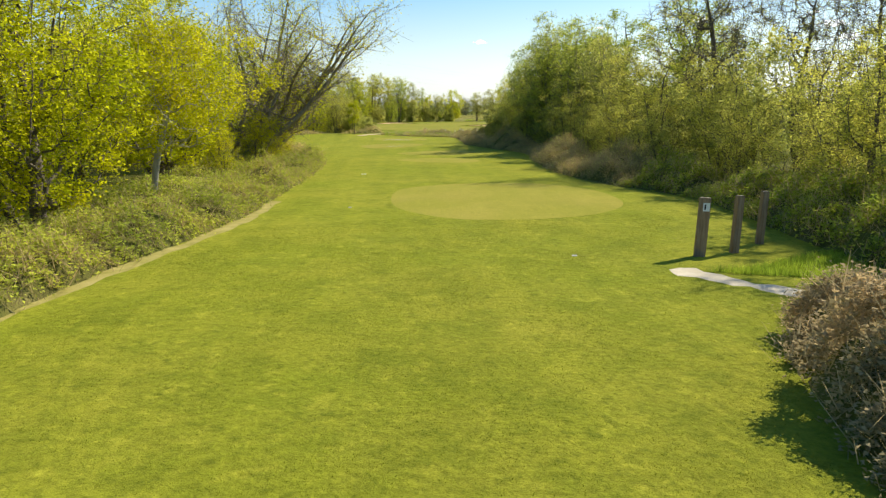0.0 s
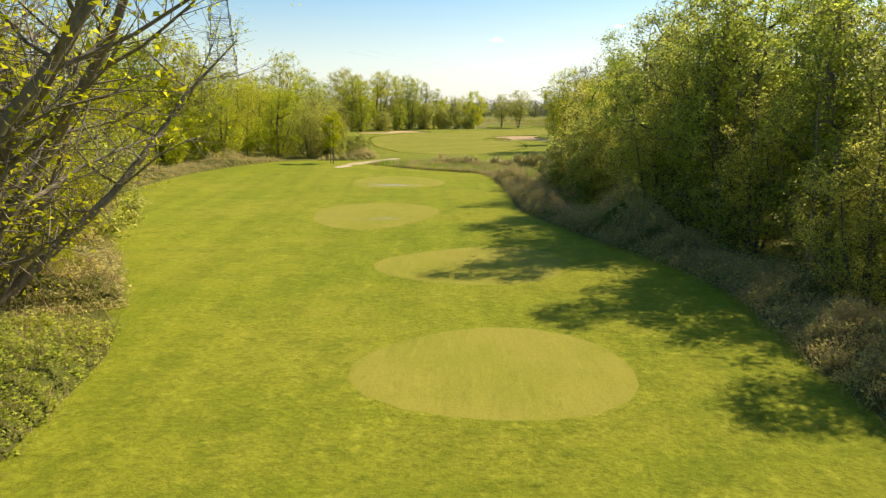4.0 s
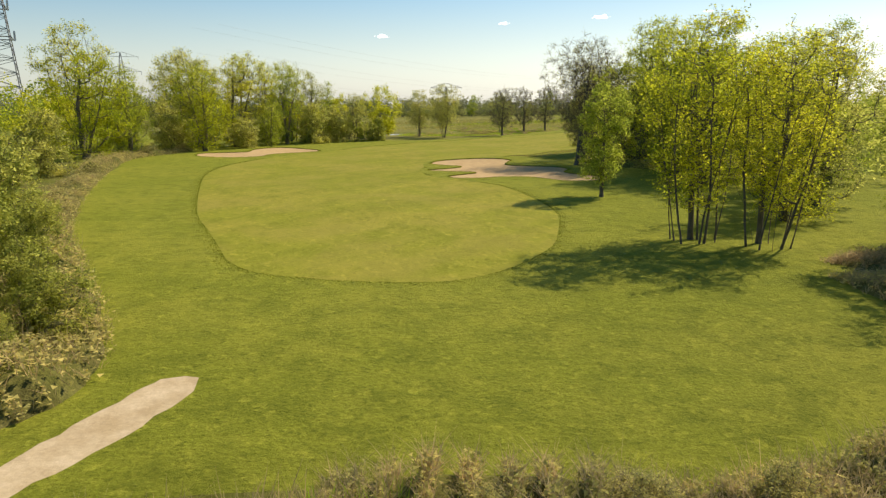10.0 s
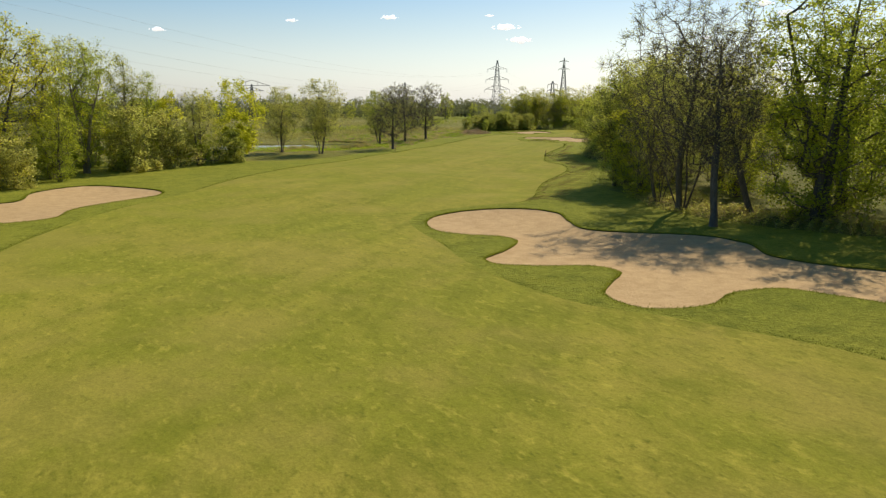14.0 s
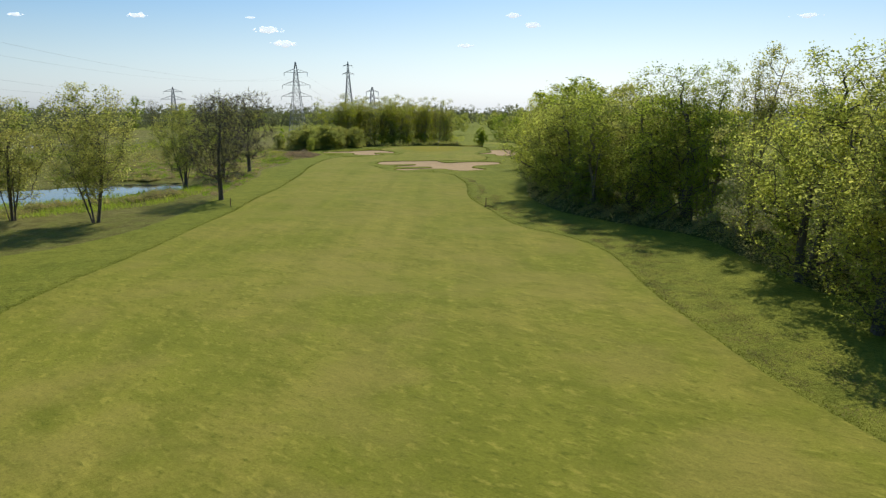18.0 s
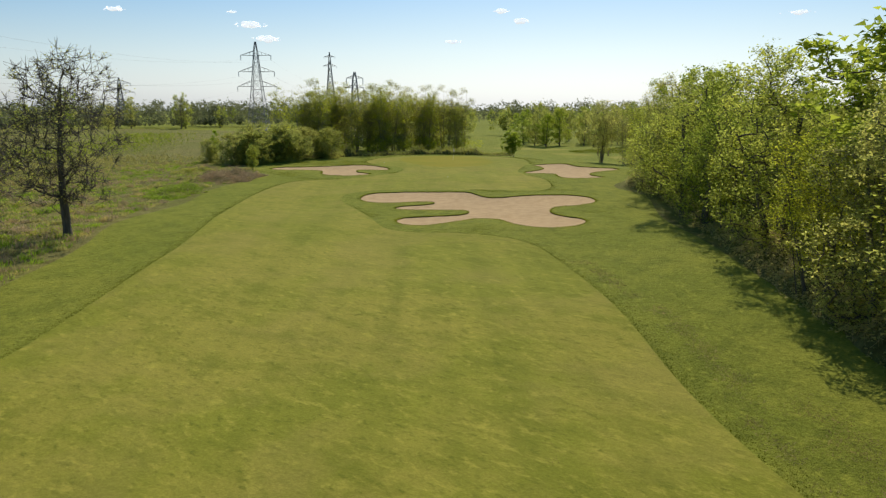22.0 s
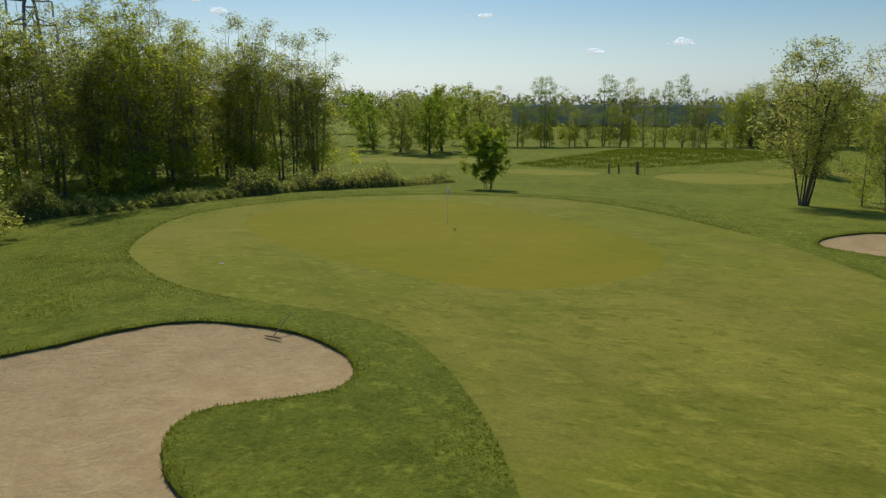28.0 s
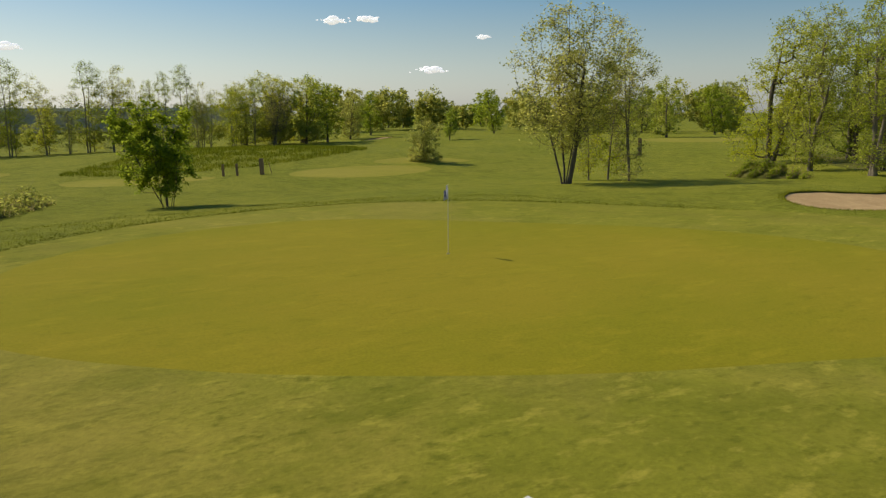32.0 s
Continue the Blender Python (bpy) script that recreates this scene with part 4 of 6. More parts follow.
# beside the tees, left of the way
for x, y, h, p in ((-15.4, 26, 11, YELLOW[0]), (-15.5, 17, 10, YELLOW[1]), (-18, 45, 12, YELLOW[0]), (-20, 33, 13, BROAD[0]), (-28, 60, 13, BROAD[0]), (-20, 56, 11, YELLOW[1]), (-24, 70, 12, BROAD[1]),
                   (-22, 24, 12, YELLOW[0]), (-23, 44, 10, BROAD[1]), (-22, 84, 7, SHRUB[0]), (-32, 92, 12, BROAD[0]), (-28, 99, 6, SHRUB[1]), (-20, 10, 10, BROAD[1])):
    plant(p, x, y, h)
for x, y, h, p in ((-43.3, 143, 16.2, GLOW), (-39.5, 166, 9.5, GLOW), (-46.2, 136, 14.1, BROAD[0]), (-42.4, 147, 17.7, YELLOW[1]), (-36, 144.6, 12.3, BROAD[1]), (-22.1, 147, 8.0, NEAR[0]), (-17.1, 137, 6.6, TWIN), (-38, 128, 10.1, BROAD[0]), (-47, 120, 15.7, BROAD[1]), (-36, 112, 7.8, SHRUB[0]), (-42, 105, 14.6, YELLOW[0]),
                   (-50, 150, 19.0, BROAD[0]), (-33, 152, 11.2, CLUMP[1]), (-27, 150, 10.1, BROAD[0]), (-19.8, 149.5, 7.5, NEAR[0]), (-23, 158, 9.5, BROAD[1]), (-28, 170, 8.4, SHRUB[0]), (-35, 165, 12.3, CLUMP[0]), (-34, 190, 6.7, SHRUB[1]), (-45, 180, 14.6, BROAD[1]), (-46, 205, 14.6, CLUMP[1]),
                   (-32, 140, 9.0, BROAD[0]), (-30, 158, 10.1, BROAD[0]), (-40, 215, 7.8, SHRUB[0])):
    plant(p, x, y, h)
plant(LEAFY, -15.1, 36.4, 10, turn=0)
plant(LEANING[0], -17.4, 60, 17, turn=10)
plant(LEANING[1], -16.9, 66.5, 18, turn=-15)
plant(LEANING[0], -17.8, 71, 14, turn=35)
for x, y, h in ((-15.4, 58, 4.5), (-16, 64, 5), (-15.5, 50, 4), (-17.5, 74, 5), (-21, 80, 6)):
    plant(NEAR[1], x, y, h)
for x, y, h in ((-15.6, 151, 3.2), (-17.3, 155, 3.0), (-19.5, 161.5, 3.6), (-22.5, 168, 3.2), (-15.3, 147.2, 2.2), (-25, 174, 3)):
    plant(SHRUB[0], x, y, h)
# beside the tees, right of the way
for x, y, h, p in ((16.8, 27, 7.5, NEAR[0]), (18.2, 34, 7.5, NEAR[0]), (17, 43, 7.5, NEAR[0]), (22, 54, 17, BARE[1]), (16.5, 53, 8.5, NEAR[0]), (16.4, 62, 9, NEAR[0]), (16.5, 70, 12, SLIM[1]), (14.6, 79, 14.3, SLIM[0]), (23, 63, 15, DARK[0]), (13, 87, 16, SLIM[0]), (12.2, 97, 16, SLIM[2]), (11.5, 106, 13, SLIM[0]),
                   (16.5, 94, 16, BROAD[2]), (11.5, 115, 10, NEAR[0]), (20, 84, 16, DARK[1]), (24, 72, 15, BROAD[1]), (26, 44, 15, BARE[0]), (24.5, 48, 15, BARE[0]), (24, 26, 16, BARE[0]), (17, 107, 14, BROAD[0]), (20, 118, 12, SLIM[1]), (24, 38, 9, DARK[1]), (22, 100, 15, DARK[0]), (16.8, 101, 14.5, BROAD[1]), (19, 91, 16, SLIM[2]),
                   (11, 92, 8, NEAR[0]), (10, 101, 7, NEAR[0]), (13.6, 83, 8, NEAR[0]), (16, 81.5, 12, BROAD[1]), (17.5, 76.5, 12, BROAD[1]), (12.6, 91, 12, BROAD[1]), (14.5, 87, 13, BROAD[2]), (9.6, 109, 6, SHRUB[0]), (13.2, 73, 6.5, NEAR[0]), (13.4, 66, 5, NEAR[0]), (13.5, 56, 5, NEAR[0]), (15, 48, 5.5, NEAR[0]), (16.2, 38, 5, NEAR[0]), (16.5, 30.5, 4.6, NEAR[0]), (16.0, 23.5, 4.2, NEAR[0])):
    plant(p, x, y, h)
# round the start of the fairway
for x, y, h, p in ((16, 165.5, 13.4, CLUMP[0]), (19.5, 163.5, 12.6, CLUMP[1]), (28, 155, 14.5, DARK[0]), (30, 160, 14, BROAD[1]), (33, 163, 15, DARK[1]), (25.6, 152.5, 7, SHRUB[0]), (31, 152, 13.5, DARK[1]), (26.6, 158, 12.5, DARK[0]), (32, 156, 14, DARK[0]), (26, 172, 11, BROAD[0]), (34, 180, 14, BROAD[1]), (29, 150, 6, SHRUB[1]), (24, 147, 4, SHRUB[0]), (36, 148, 13, DARK[0])):
    plant(p, x, y, h)
for x, y, h in ((14.5, 131.7, 9.6), (15.8, 131, 4.8), (17.5, 130.5, 8.5), (19.5, 129, 9.5), (22, 132, 9)):
    plant(SAPLING, x, y, h, group="saplings beside the ditch")
for x, y, h in ((8, 133.2, 2.2), (10, 131, 2.6), (11, 135.5, 2.8), (13, 133, 3.2), (14, 129, 3.2), (16, 136, 3.2), (9, 128.2, 2.0), (12, 138.3, 2.4), (6.6, 137, 1.8), (3.6, 137.7, 1.4), (0.6, 138, 1.3), (17, 131, 3.6), (20, 134.5, 3.6), (5, 134.4, 1.3), (-2.4, 138.4, 1.0), (11.6, 125.6, 2.4)):
    plant(SALLOW, x, y, h, group="sallow bushes in the ditch")
for x, y, h in ((8, 100, 4), (7.5, 110, 3.2)):
    plant(SHRUB[0], x, y, h)
plant(ROUND, 17.7, 186.2, 10.3, 0.85)
# behind the second bunker
for x, y, h, p in ((30.6, 227.6, 18, BARE[0]), (26.5, 219.8, 17, BARE[1]), (31.5, 231.5, 11, BARE[0]), (33.5, 222.5, 16, BARE[1]), (37.6, 245.5, 11.5, BROAD[2]), (34.9, 217.5, 19.4, DARK[0]), (39.8, 221, 19.9, DARK[1]), (42.1, 213, 19.4, DARK[0]), (34, 237, 10.5, BROAD[0]), (38, 244, 11.6, SLIM[1]), (36, 207, 17.9, DARK[1]), (42, 232, 13, BROAD[0]),
                   (48, 240, 14, BROAD[1]), (46, 224, 16.8, DARK[0]), (40, 200, 15, BROAD[0]), (46, 195, 16.8, DARK[1]), (52, 215, 17.9, DARK[0]), (33, 204, 16.5, DARK[1]), (32.5, 196, 15, DARK[0]), (38, 190, 15, BROAD[0])):
    plant(p, x, y, h)
# far side of the first bunker
for x, y, h, p in ((-54, 267, 23.0, CLUMP[0]), (-45, 243, 17.2, BROAD[0]), (-40.5, 251, 14.6, DARK[0]), (-35, 274, 18.4, BROAD[1]), (-30.6, 262, 16.1, BROAD[0]), (-26.5, 274, 19.0, BROAD[0]), (-21, 280, 17.2, SLIM[0]), (-17.4, 285, 17.8, SLIM[2]), (-13, 291, 16.1, SLIM[1]), (-12, 285, 8.6, SHRUB[0]),
                   (-6, 291, 8.0, SHRUB[1]), (-2.3, 294, 10.9, BROAD[1]), (3, 296.5, 5.2, SHRUB[0]), (-9, 299, 13.8, SLIM[0]), (-18, 296, 18.4, CLUMP[1]), (-28, 288, 19.5, SLIM[1]), (-40, 285, 19.5, BROAD[1]), (-36, 262, 9.2, SHRUB[1]), (-20, 276, 9.2, DARK[0]), (-24, 268, 5.8, SHRUB[1]), (-33, 280, 17.2, SLIM[0])):
    plant(p, x, y, h)
# beside the pond
for x, y, h, p in ((20.8, 310.4, 13.8, WILLOW), (15.2, 318, 12.6, WILLOW), (38.3, 318.9, 13.2, LONE), (42.4, 339.2, 12.4, WILLOW), (50.8, 343.6, 13.8, LONE), (60.2, 352.7, 14.7, LONE)):
    plant(p, x, y, h)
# the wood along the right of the fairway
EDGE = smooth_curve([(44, 247), (49, 253), (56, 262), (59, 272), (62, 281), (69, 293), (78, 301.5), (91, 313), (104, 325), (118, 335), (125, 343)], 5.5, False)
for i in range(len(EDGE)):
    ex, ey = EDGE[i]
    near = 1.3 if i < 9 else 1.1
    for row, gap in enumerate((3.2, 10)[:1 if i < 9 and i % 2 else 2]):
        x, y = ex + 0.75 * gap + prng.uniform(-2, 2), ey - 0.66 * gap + prng.uniform(-2, 2)
        kinds = (BROAD[2], SLIM[0], BROAD[1], SLIM[1], CLUMP[i % 2], WILLOW) if row == 0 else (SLIM[(i + row) % 3], MID[i % 3], MID[(i + 1) % 3], AIRY[1])
        p = kinds[int(prng.integers(0, len(kinds)))]
        tall = near * prng.uniform(7.5, 13.5) if row == 0 else prng.uniform(10, 13) if i < 9 else prng.uniform(12.5, 16)
        plant(p, x, y, tall, prng.uniform(0.9, 1.3), group="wood beside the fairway")
for x, y, h, p in ((38.2, 244.8, 14.2, WILLOW), (41.3, 242, 15, BROAD[1]), (46.6, 252.4, 15, BROAD[2]), (64.2, 270.4, 13.5, WILLOW), (65.6, 277.4, 13.5, BROAD[1]), (65.4, 285.4, 12.5, BROAD[2]), (72, 293, 12, WILLOW), (79, 299.6, 11.5, BROAD[1]), (135, 343, 14, SLIM[0]), (146, 346, 12, SLIM[1]), (153, 350, 13, SLIM[2]), (168.5, 341, 14, BROAD[0]), (156, 343, 14, CLUMP[0]), (160, 347, 13, SLIM[0]), (165, 334, 14, DARK[0]), (130, 338, 14, BROAD[1]), (140, 336, 15, DARK[1])):
    plant(p, x, y, h)
# round the green
for x, y, h, p in ((100.6, 395.3, 4.3, ROUND), (166.1, 395.9, 6.2, VASE), (162.3, 370, 12.3, WILLOW), (107, 420, 5.9, SAPLING), (104.6, 418.4, 4.4, SHRUB[0]), (164.9, 364, 11.5, AIRY[0]), (161.8, 364.6, 11.8, AIRY[1]), (165.1, 365.7, 8.5, AIRY[0])):
    plant(p, x, y, h)
for i in range(11):
    plant(SHRUB[i % 2], 106 + i * 2.1 + prng.uniform(-1, 1), 411 + prng.uniform(-2, 5) + i * 0.1, prng.uniform(5.5, 7.5), 1.2, group="thicket beside the green")
for i in range(64):
    f = (i + prng.uniform(0, 1)) / 64
    x, y = 131 + 43 * f + prng.uniform(-2, 2), 421.5 - 5 * f + prng.uniform(0, 16)
    plant(AIRY[i % 2], x, y, prng.uniform(13.5, 17), 1.1, group="stand of slender trees behind the green")
for x, y, h in ((262, 366, 14), (266, 359, 13.5), (259, 372, 12)):
    plant(BROAD[0], x, y, h, 1.2)
# far side of the course
def farther(x, y):
    return 110 + (x - 110) * 1.19, 385 + (y - 385) * 1.19


for i in range(26):
    plant(AIRY[int(prng.integers(0, 3))], *farther(231 - i * 0.5 + prng.uniform(-4, 4), 370 + i * 1.7 + prng.uniform(-1.2, 1.2)), prng.uniform(9, 14.5), prng.uniform(0.95, 1.25), group="row of trees across the course")
for x, y, h, p in ((203, 417, 11.5, MID[2]), (208, 413, 10.5, MID[1]), (202, 428, 10.5, MID[0]), (196, 416, 9.5, MID[2]), (199, 422, 10, MID[1]), (206, 424, 10, SLIM[0]), (236, 364, 13.5, MID[0]), (240, 359, 12, MID[2]), (238, 368, 12, MID[1]), (230, 371, 10, BARE[1]), (178.6, 369.7, 4.4, SHRUB[0]), (217, 347, 6, ROUND), (201.6, 317.5, 11, MID[0]), (255, 345, 10, MID[2]),
                   (222, 283, 11.5, MID[1]), (215, 290, 11, MID[0]), (208, 300, 10, MID[2]), (250, 426, 11.6, MID[1]), (219, 419, 12.5, MID[0]), (240, 325, 10, MID[2]), (232, 310, 11, MID[1]), (262, 362, 10, MID[0]), (214, 436, 11, MID[2]), (228, 432, 11, SLIM[1]), (248, 352, 11, MID[1]), (226, 300, 11, MID[0])):
    plant(p, *farther(x, y), h)
for i in range(170):
    a = prng.uniform(-0.75, 3.3)
    r = prng.uniform(215, 420) if math.sin(a) < 0.3 else prng.uniform(430, 640)
    x, y = 120 + r * math.cos(a), 340 + r * math.sin(a)
    if (y < 300 and x < 220) or inside(POND_FAR, np.array([x]), np.array([y]))[0] or (x > 340 and 330 < y < 475):
        continue
    plant(FAR[i % 3], x, y, prng.uniform(8, 14), 1.3, group="trees of the far plain")


for i, (x, y, h) in enumerate(((219, 679, 20), (214, 674, 17), (147, 650, 19), (170, 683, 19), (197, 700, 17), (110, 640, 15), (126, 632, 13), (186, 688, 14), (90, 655, 16), (60, 620, 14), (155, 615, 11), (20, 610, 15), (245, 690, 13))):
    plant(MID[i % 3] if i % 2 == 0 else BARE[0], x, y, h, 0.8, group="trees of the far plain")


def woods(name, line, depth, height, count, leaf_mat, label, seed, size=0.9):
    """A wood in one mesh of leaves: many overlapping crowns of uneven height."""
    rng = np.random.default_rng(seed)
    c = smooth_curve(line, 2.0, False)
    span = np.linalg.norm(np.diff(c, axis=0), axis=1).sum()
    crowns = int(np.clip(span * depth / (height * 0.42) ** 2, span / (height * 0.4), 2600))
    i = rng.integers(0, len(c), crowns)
    cx, cy = (c[i] + rng.normal(scale=depth * 0.35, size=(crowns, 2))).T
    tall = height * rng.uniform(0.6, 1.12, crowns)
    rad = tall * rng.uniform(0.2, 0.36, crowns)
    sprays = min(crowns * 34, count // 4)
    j = rng.integers(0, crowns, sprays)
    u = rng.normal(size=(sprays, 3))
    u /= np.linalg.norm(u, axis=1)[:, None]
    u *= (0.6 + 0.45 * rng.uniform(0, 1, sprays))[:, None]
    p = np.column_stack([cx[j] + u[:, 0] * rad[j], cy[j] + u[:, 1] * rad[j], tall[j] * (0.53 + 0.47 * u[:, 2])])
    k = rng.integers(0, sprays, count)
    p = p[k] + rng.normal(size=(count, 3)) * (rad[j][k] * 0.13)[:, None]
    p[:, 2] = np.maximum(p[:, 2], 0.2)
    v, f = leaf_tips(rng, p, size)
    return tagged(part(name, np_mesh(name, v, f), leaf_mat), label, "woodland", kind="stuff")


woods("far_wood", [(-900, 500), (-600, 800), (-250, 950), (60, 1010), (350, 950), (620, 800), (800, 600), (880, 350), (800, 80), (600, -80)], 60, 16, 90000, L_HAZE, "distant wood along the horizon", 7, 1.3)
woods("far_wood", [(-260, 330), (-150, 480), (-60, 620), (60, 690), (230, 720), (380, 640), (470, 520)], 20, 15, 100000, L_HAZE, "belt of scrub and trees beyond the marsh", 8, 0.6)
woods("marsh_scrub_belt", [(-30, 400), (10, 440), (50, 470), (80, 520)], 30, 1.6, 26000, L_SALLOW, "low brown scrub scattered over the far marsh", 81, 0.2)
woods("marsh_scrub_belt", [(40, 420), (80, 450), (120, 500), (150, 560)], 22, 1.3, 22000, L_HERB, "low green scrub scattered over the far marsh", 82, 0.2)
woods("marsh_scrub_belt", [(20, 380), (50, 400), (80, 420), (100, 436)], 22, 1.0, 40000, L_BRAMBLE, "low olive scrub scattered over the marsh", 83, 0.13)
woods("far_hedge", [(-180, 470), (-90, 600), (0, 650), (110, 676), (230, 690), (330, 640)], 10, 6, 60000, L_HAZE, "low hedge and scrub at the foot of the far trees", 84, 0.5)
woods("far_wood", [(225, 512), (255, 495), (285, 480), (318, 455)], 12, 12, 30000, L_OLIVE, "belt of trees closing the far holes", 9, 0.38)
woods("far_wood", [(312, 335), (314, 305), (288, 293), (266, 288), (252, 268), (238, 238), (210, 222), (180, 215)], 9, 11.5, 110000, L_OLIVE, "belt of trees closing the far holes", 14, 0.42)
woods("far_wood", [(-60, 60), (-70, 130), (-75, 200), (-70, 260), (-60, 300)], 18, 14, 40000, L_LIME, "thick wood behind the hedgerow trees", 10, 0.4)
woods("far_wood", [(40, -5), (40, 50), (38, 110), (50, 160), (60, 200), (84, 235), (110, 268)], 9, 10, 26000, L_OLIVE, "inner trees of the wood beside the fairway", 11, 0.3)
woods("thicket", [(-60, 246), (-48, 262), (-36, 282), (-20, 298), (-6, 304), (4, 304)], 8, 13, 80000, L_SPRING, "thick scrub between the trees behind the bunker", 15, 0.19)
woods("thicket", [(-25, 279), (-16, 288), (-6, 294), (2, 298)], 4, 5, 20000, L_GREEN, "low green shrubs below the trees behind the bunker", 16, 0.15)
woods("thicket", [(-50, 96), (-53, 115), (-52, 135), (-44, 156), (-38, 172), (-44, 195), (-50, 215)], 9, 12, 80000, L_SPRING, "thick scrub behind the hedgerow", 17, 0.18)
woods("thicket", [(-28, 10), (-28, 40), (-30, 70), (-36, 90)], 7, 9, 30000, L_YELLOW, "yellow-green scrub behind the hedgerow trees", 18, 0.18)
woods("thicket", [(21, 18), (20, 35), (19, 50), (18.5, 70), (18.5, 90), (17.5, 112)], 4, 8, 80000, L_OLIVE, "olive scrub filling the hedge beside the tees", 19, 0.13)
woods("thicket", [(130, 424), (150, 421), (174, 417)], 6, 3.5, 14000, L_SPRING, "young growth between slender trees", 20, 0.12)
woods("thicket", [(-18.5, 147), (-20.5, 153), (-22.5, 160), (-26, 168)], 3, 5.5, 34000, L_OLIVE, "dense yellow-green sallow bushes beside the path", 23, 0.09)
woods("thicket", [(-37, 108), (-38, 124), (-36, 138), (-30, 149), (-25, 158)], 4, 6.5, 60000, L_SPRING, "yellow-green bushes filling the hedgerow to the ground", 24, 0.11)
woods("thicket", [(257, 360), (251, 384), (244, 405), (237, 426), (226, 440)], 3, 3.6, 26000, L_OLIVE, "understorey below the row of trees across the course", 25, 0.2)
woods("far_wood", [(-40, -30), (-25, -22), (-10, -20), (10, -20), (30, -18)], 10, 9, 9000, L_OLIVE, "trees closing the ground behind the tee", 12, 0.5)


# ---------------------------------------------------------------- brambles, reeds and rough
def bank(name, line, width, height, count, leaf_mat, label, seed, size=0.09, dry=0.35, category="brambles"):
    """A low uneven bank of brambles: leaves over a dark core that stands for inner shade, with dry stems between."""
    rng = np.random.default_rng(seed)
    c = smooth_curve(line, 0.8, False)
    k = len(c)
    d = np.gradient(c, axis=0)
    d /= np.linalg.norm(d, axis=1)[:, None]
    nrm = np.stack([d[:, 1], -d[:, 0]], axis=1)
    raw = rng.normal(size=k + 8)
    lump = np.convolve(raw, np.array([0.1, 0.2, 0.4, 0.2, 0.1]), "same")[4:4 + k]
    hh = height * np.clip(0.8 + 0.8 * lump, 0.35, 1.5) * np.minimum(1, (np.minimum(np.arange(k), np.arange(k)[::-1]) + 0.3) / 3.5)

    def spot(i, v, up):
        x, y = c[i, 0] + nrm[i, 0] * v * width * 0.5, c[i, 1] + nrm[i, 1] * v * width * 0.5
        bumps = 0.8 + 0.2 * np.sin(x * 1.7 + y * 0.6 + 2 * np.sin(y * 0.43)) + 0.2 * np.sin(x * 0.7 - y * 1.9 + 1.7 * np.sin(x * 0.6)) + 0.1 * np.sin(x * 4.3 + y * 3.1)
        z = ground_height(x, y) + hh[i] * np.sqrt(np.maximum(0, 1 - v * v)) * bumps * up
        return np.stack([x, y, z], axis=1)

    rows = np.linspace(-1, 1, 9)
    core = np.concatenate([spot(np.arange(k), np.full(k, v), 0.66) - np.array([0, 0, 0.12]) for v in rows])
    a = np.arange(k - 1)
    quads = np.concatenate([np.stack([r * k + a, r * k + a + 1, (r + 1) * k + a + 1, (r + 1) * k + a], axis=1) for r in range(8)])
    i = rng.integers(0, k, count)
    v = rng.uniform(-1, 1, count)
    p = spot(i, v, rng.uniform(0.72, 1.12, count)) + rng.normal(scale=0.12, size=(count, 3))
    wet = rng.uniform(0, 1, count) > dry
    ob = part(name, np_mesh(name, *leaf_tips(rng, p[wet], size, 0.0, 0.6)), leaf_mat)
    part("dry_stems", np_mesh("dry_stems", *blades(rng, p[~wet] - np.array([0, 0, 0.25]), 0.55, 0.022, 0.6)), L_DRY, ob, "dry brown stems")
    # added dark sheet: the shade between the leaves, put in as colour
    part("earth", np_mesh("earth", core, quads), M_LITTER, ob, "dark core that stands for shade inside the bank")
    return tagged(ob, label, category, kind="stuff")


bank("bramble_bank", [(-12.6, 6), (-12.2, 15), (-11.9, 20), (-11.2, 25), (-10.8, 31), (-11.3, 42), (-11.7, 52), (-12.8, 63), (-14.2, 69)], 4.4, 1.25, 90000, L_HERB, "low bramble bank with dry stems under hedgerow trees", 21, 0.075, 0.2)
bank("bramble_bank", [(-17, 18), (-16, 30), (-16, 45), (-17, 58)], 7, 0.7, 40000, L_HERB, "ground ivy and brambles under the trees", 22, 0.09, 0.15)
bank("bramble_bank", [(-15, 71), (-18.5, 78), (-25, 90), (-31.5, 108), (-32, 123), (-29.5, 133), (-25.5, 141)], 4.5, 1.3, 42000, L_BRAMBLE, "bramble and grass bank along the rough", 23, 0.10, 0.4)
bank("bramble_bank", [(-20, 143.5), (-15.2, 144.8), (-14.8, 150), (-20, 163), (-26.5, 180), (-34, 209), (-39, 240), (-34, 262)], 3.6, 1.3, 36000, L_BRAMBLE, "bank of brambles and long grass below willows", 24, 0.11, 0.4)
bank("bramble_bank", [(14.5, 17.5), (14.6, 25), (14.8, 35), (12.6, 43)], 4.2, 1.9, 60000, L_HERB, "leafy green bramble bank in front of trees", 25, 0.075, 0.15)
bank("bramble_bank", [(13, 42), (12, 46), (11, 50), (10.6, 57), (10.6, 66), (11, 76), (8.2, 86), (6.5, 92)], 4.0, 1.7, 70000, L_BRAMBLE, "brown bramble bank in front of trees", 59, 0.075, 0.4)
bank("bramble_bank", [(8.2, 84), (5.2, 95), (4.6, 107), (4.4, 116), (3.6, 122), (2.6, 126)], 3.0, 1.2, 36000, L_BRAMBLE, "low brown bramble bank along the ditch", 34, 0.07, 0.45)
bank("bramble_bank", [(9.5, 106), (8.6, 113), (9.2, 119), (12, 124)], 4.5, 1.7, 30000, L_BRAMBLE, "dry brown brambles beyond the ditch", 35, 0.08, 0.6)
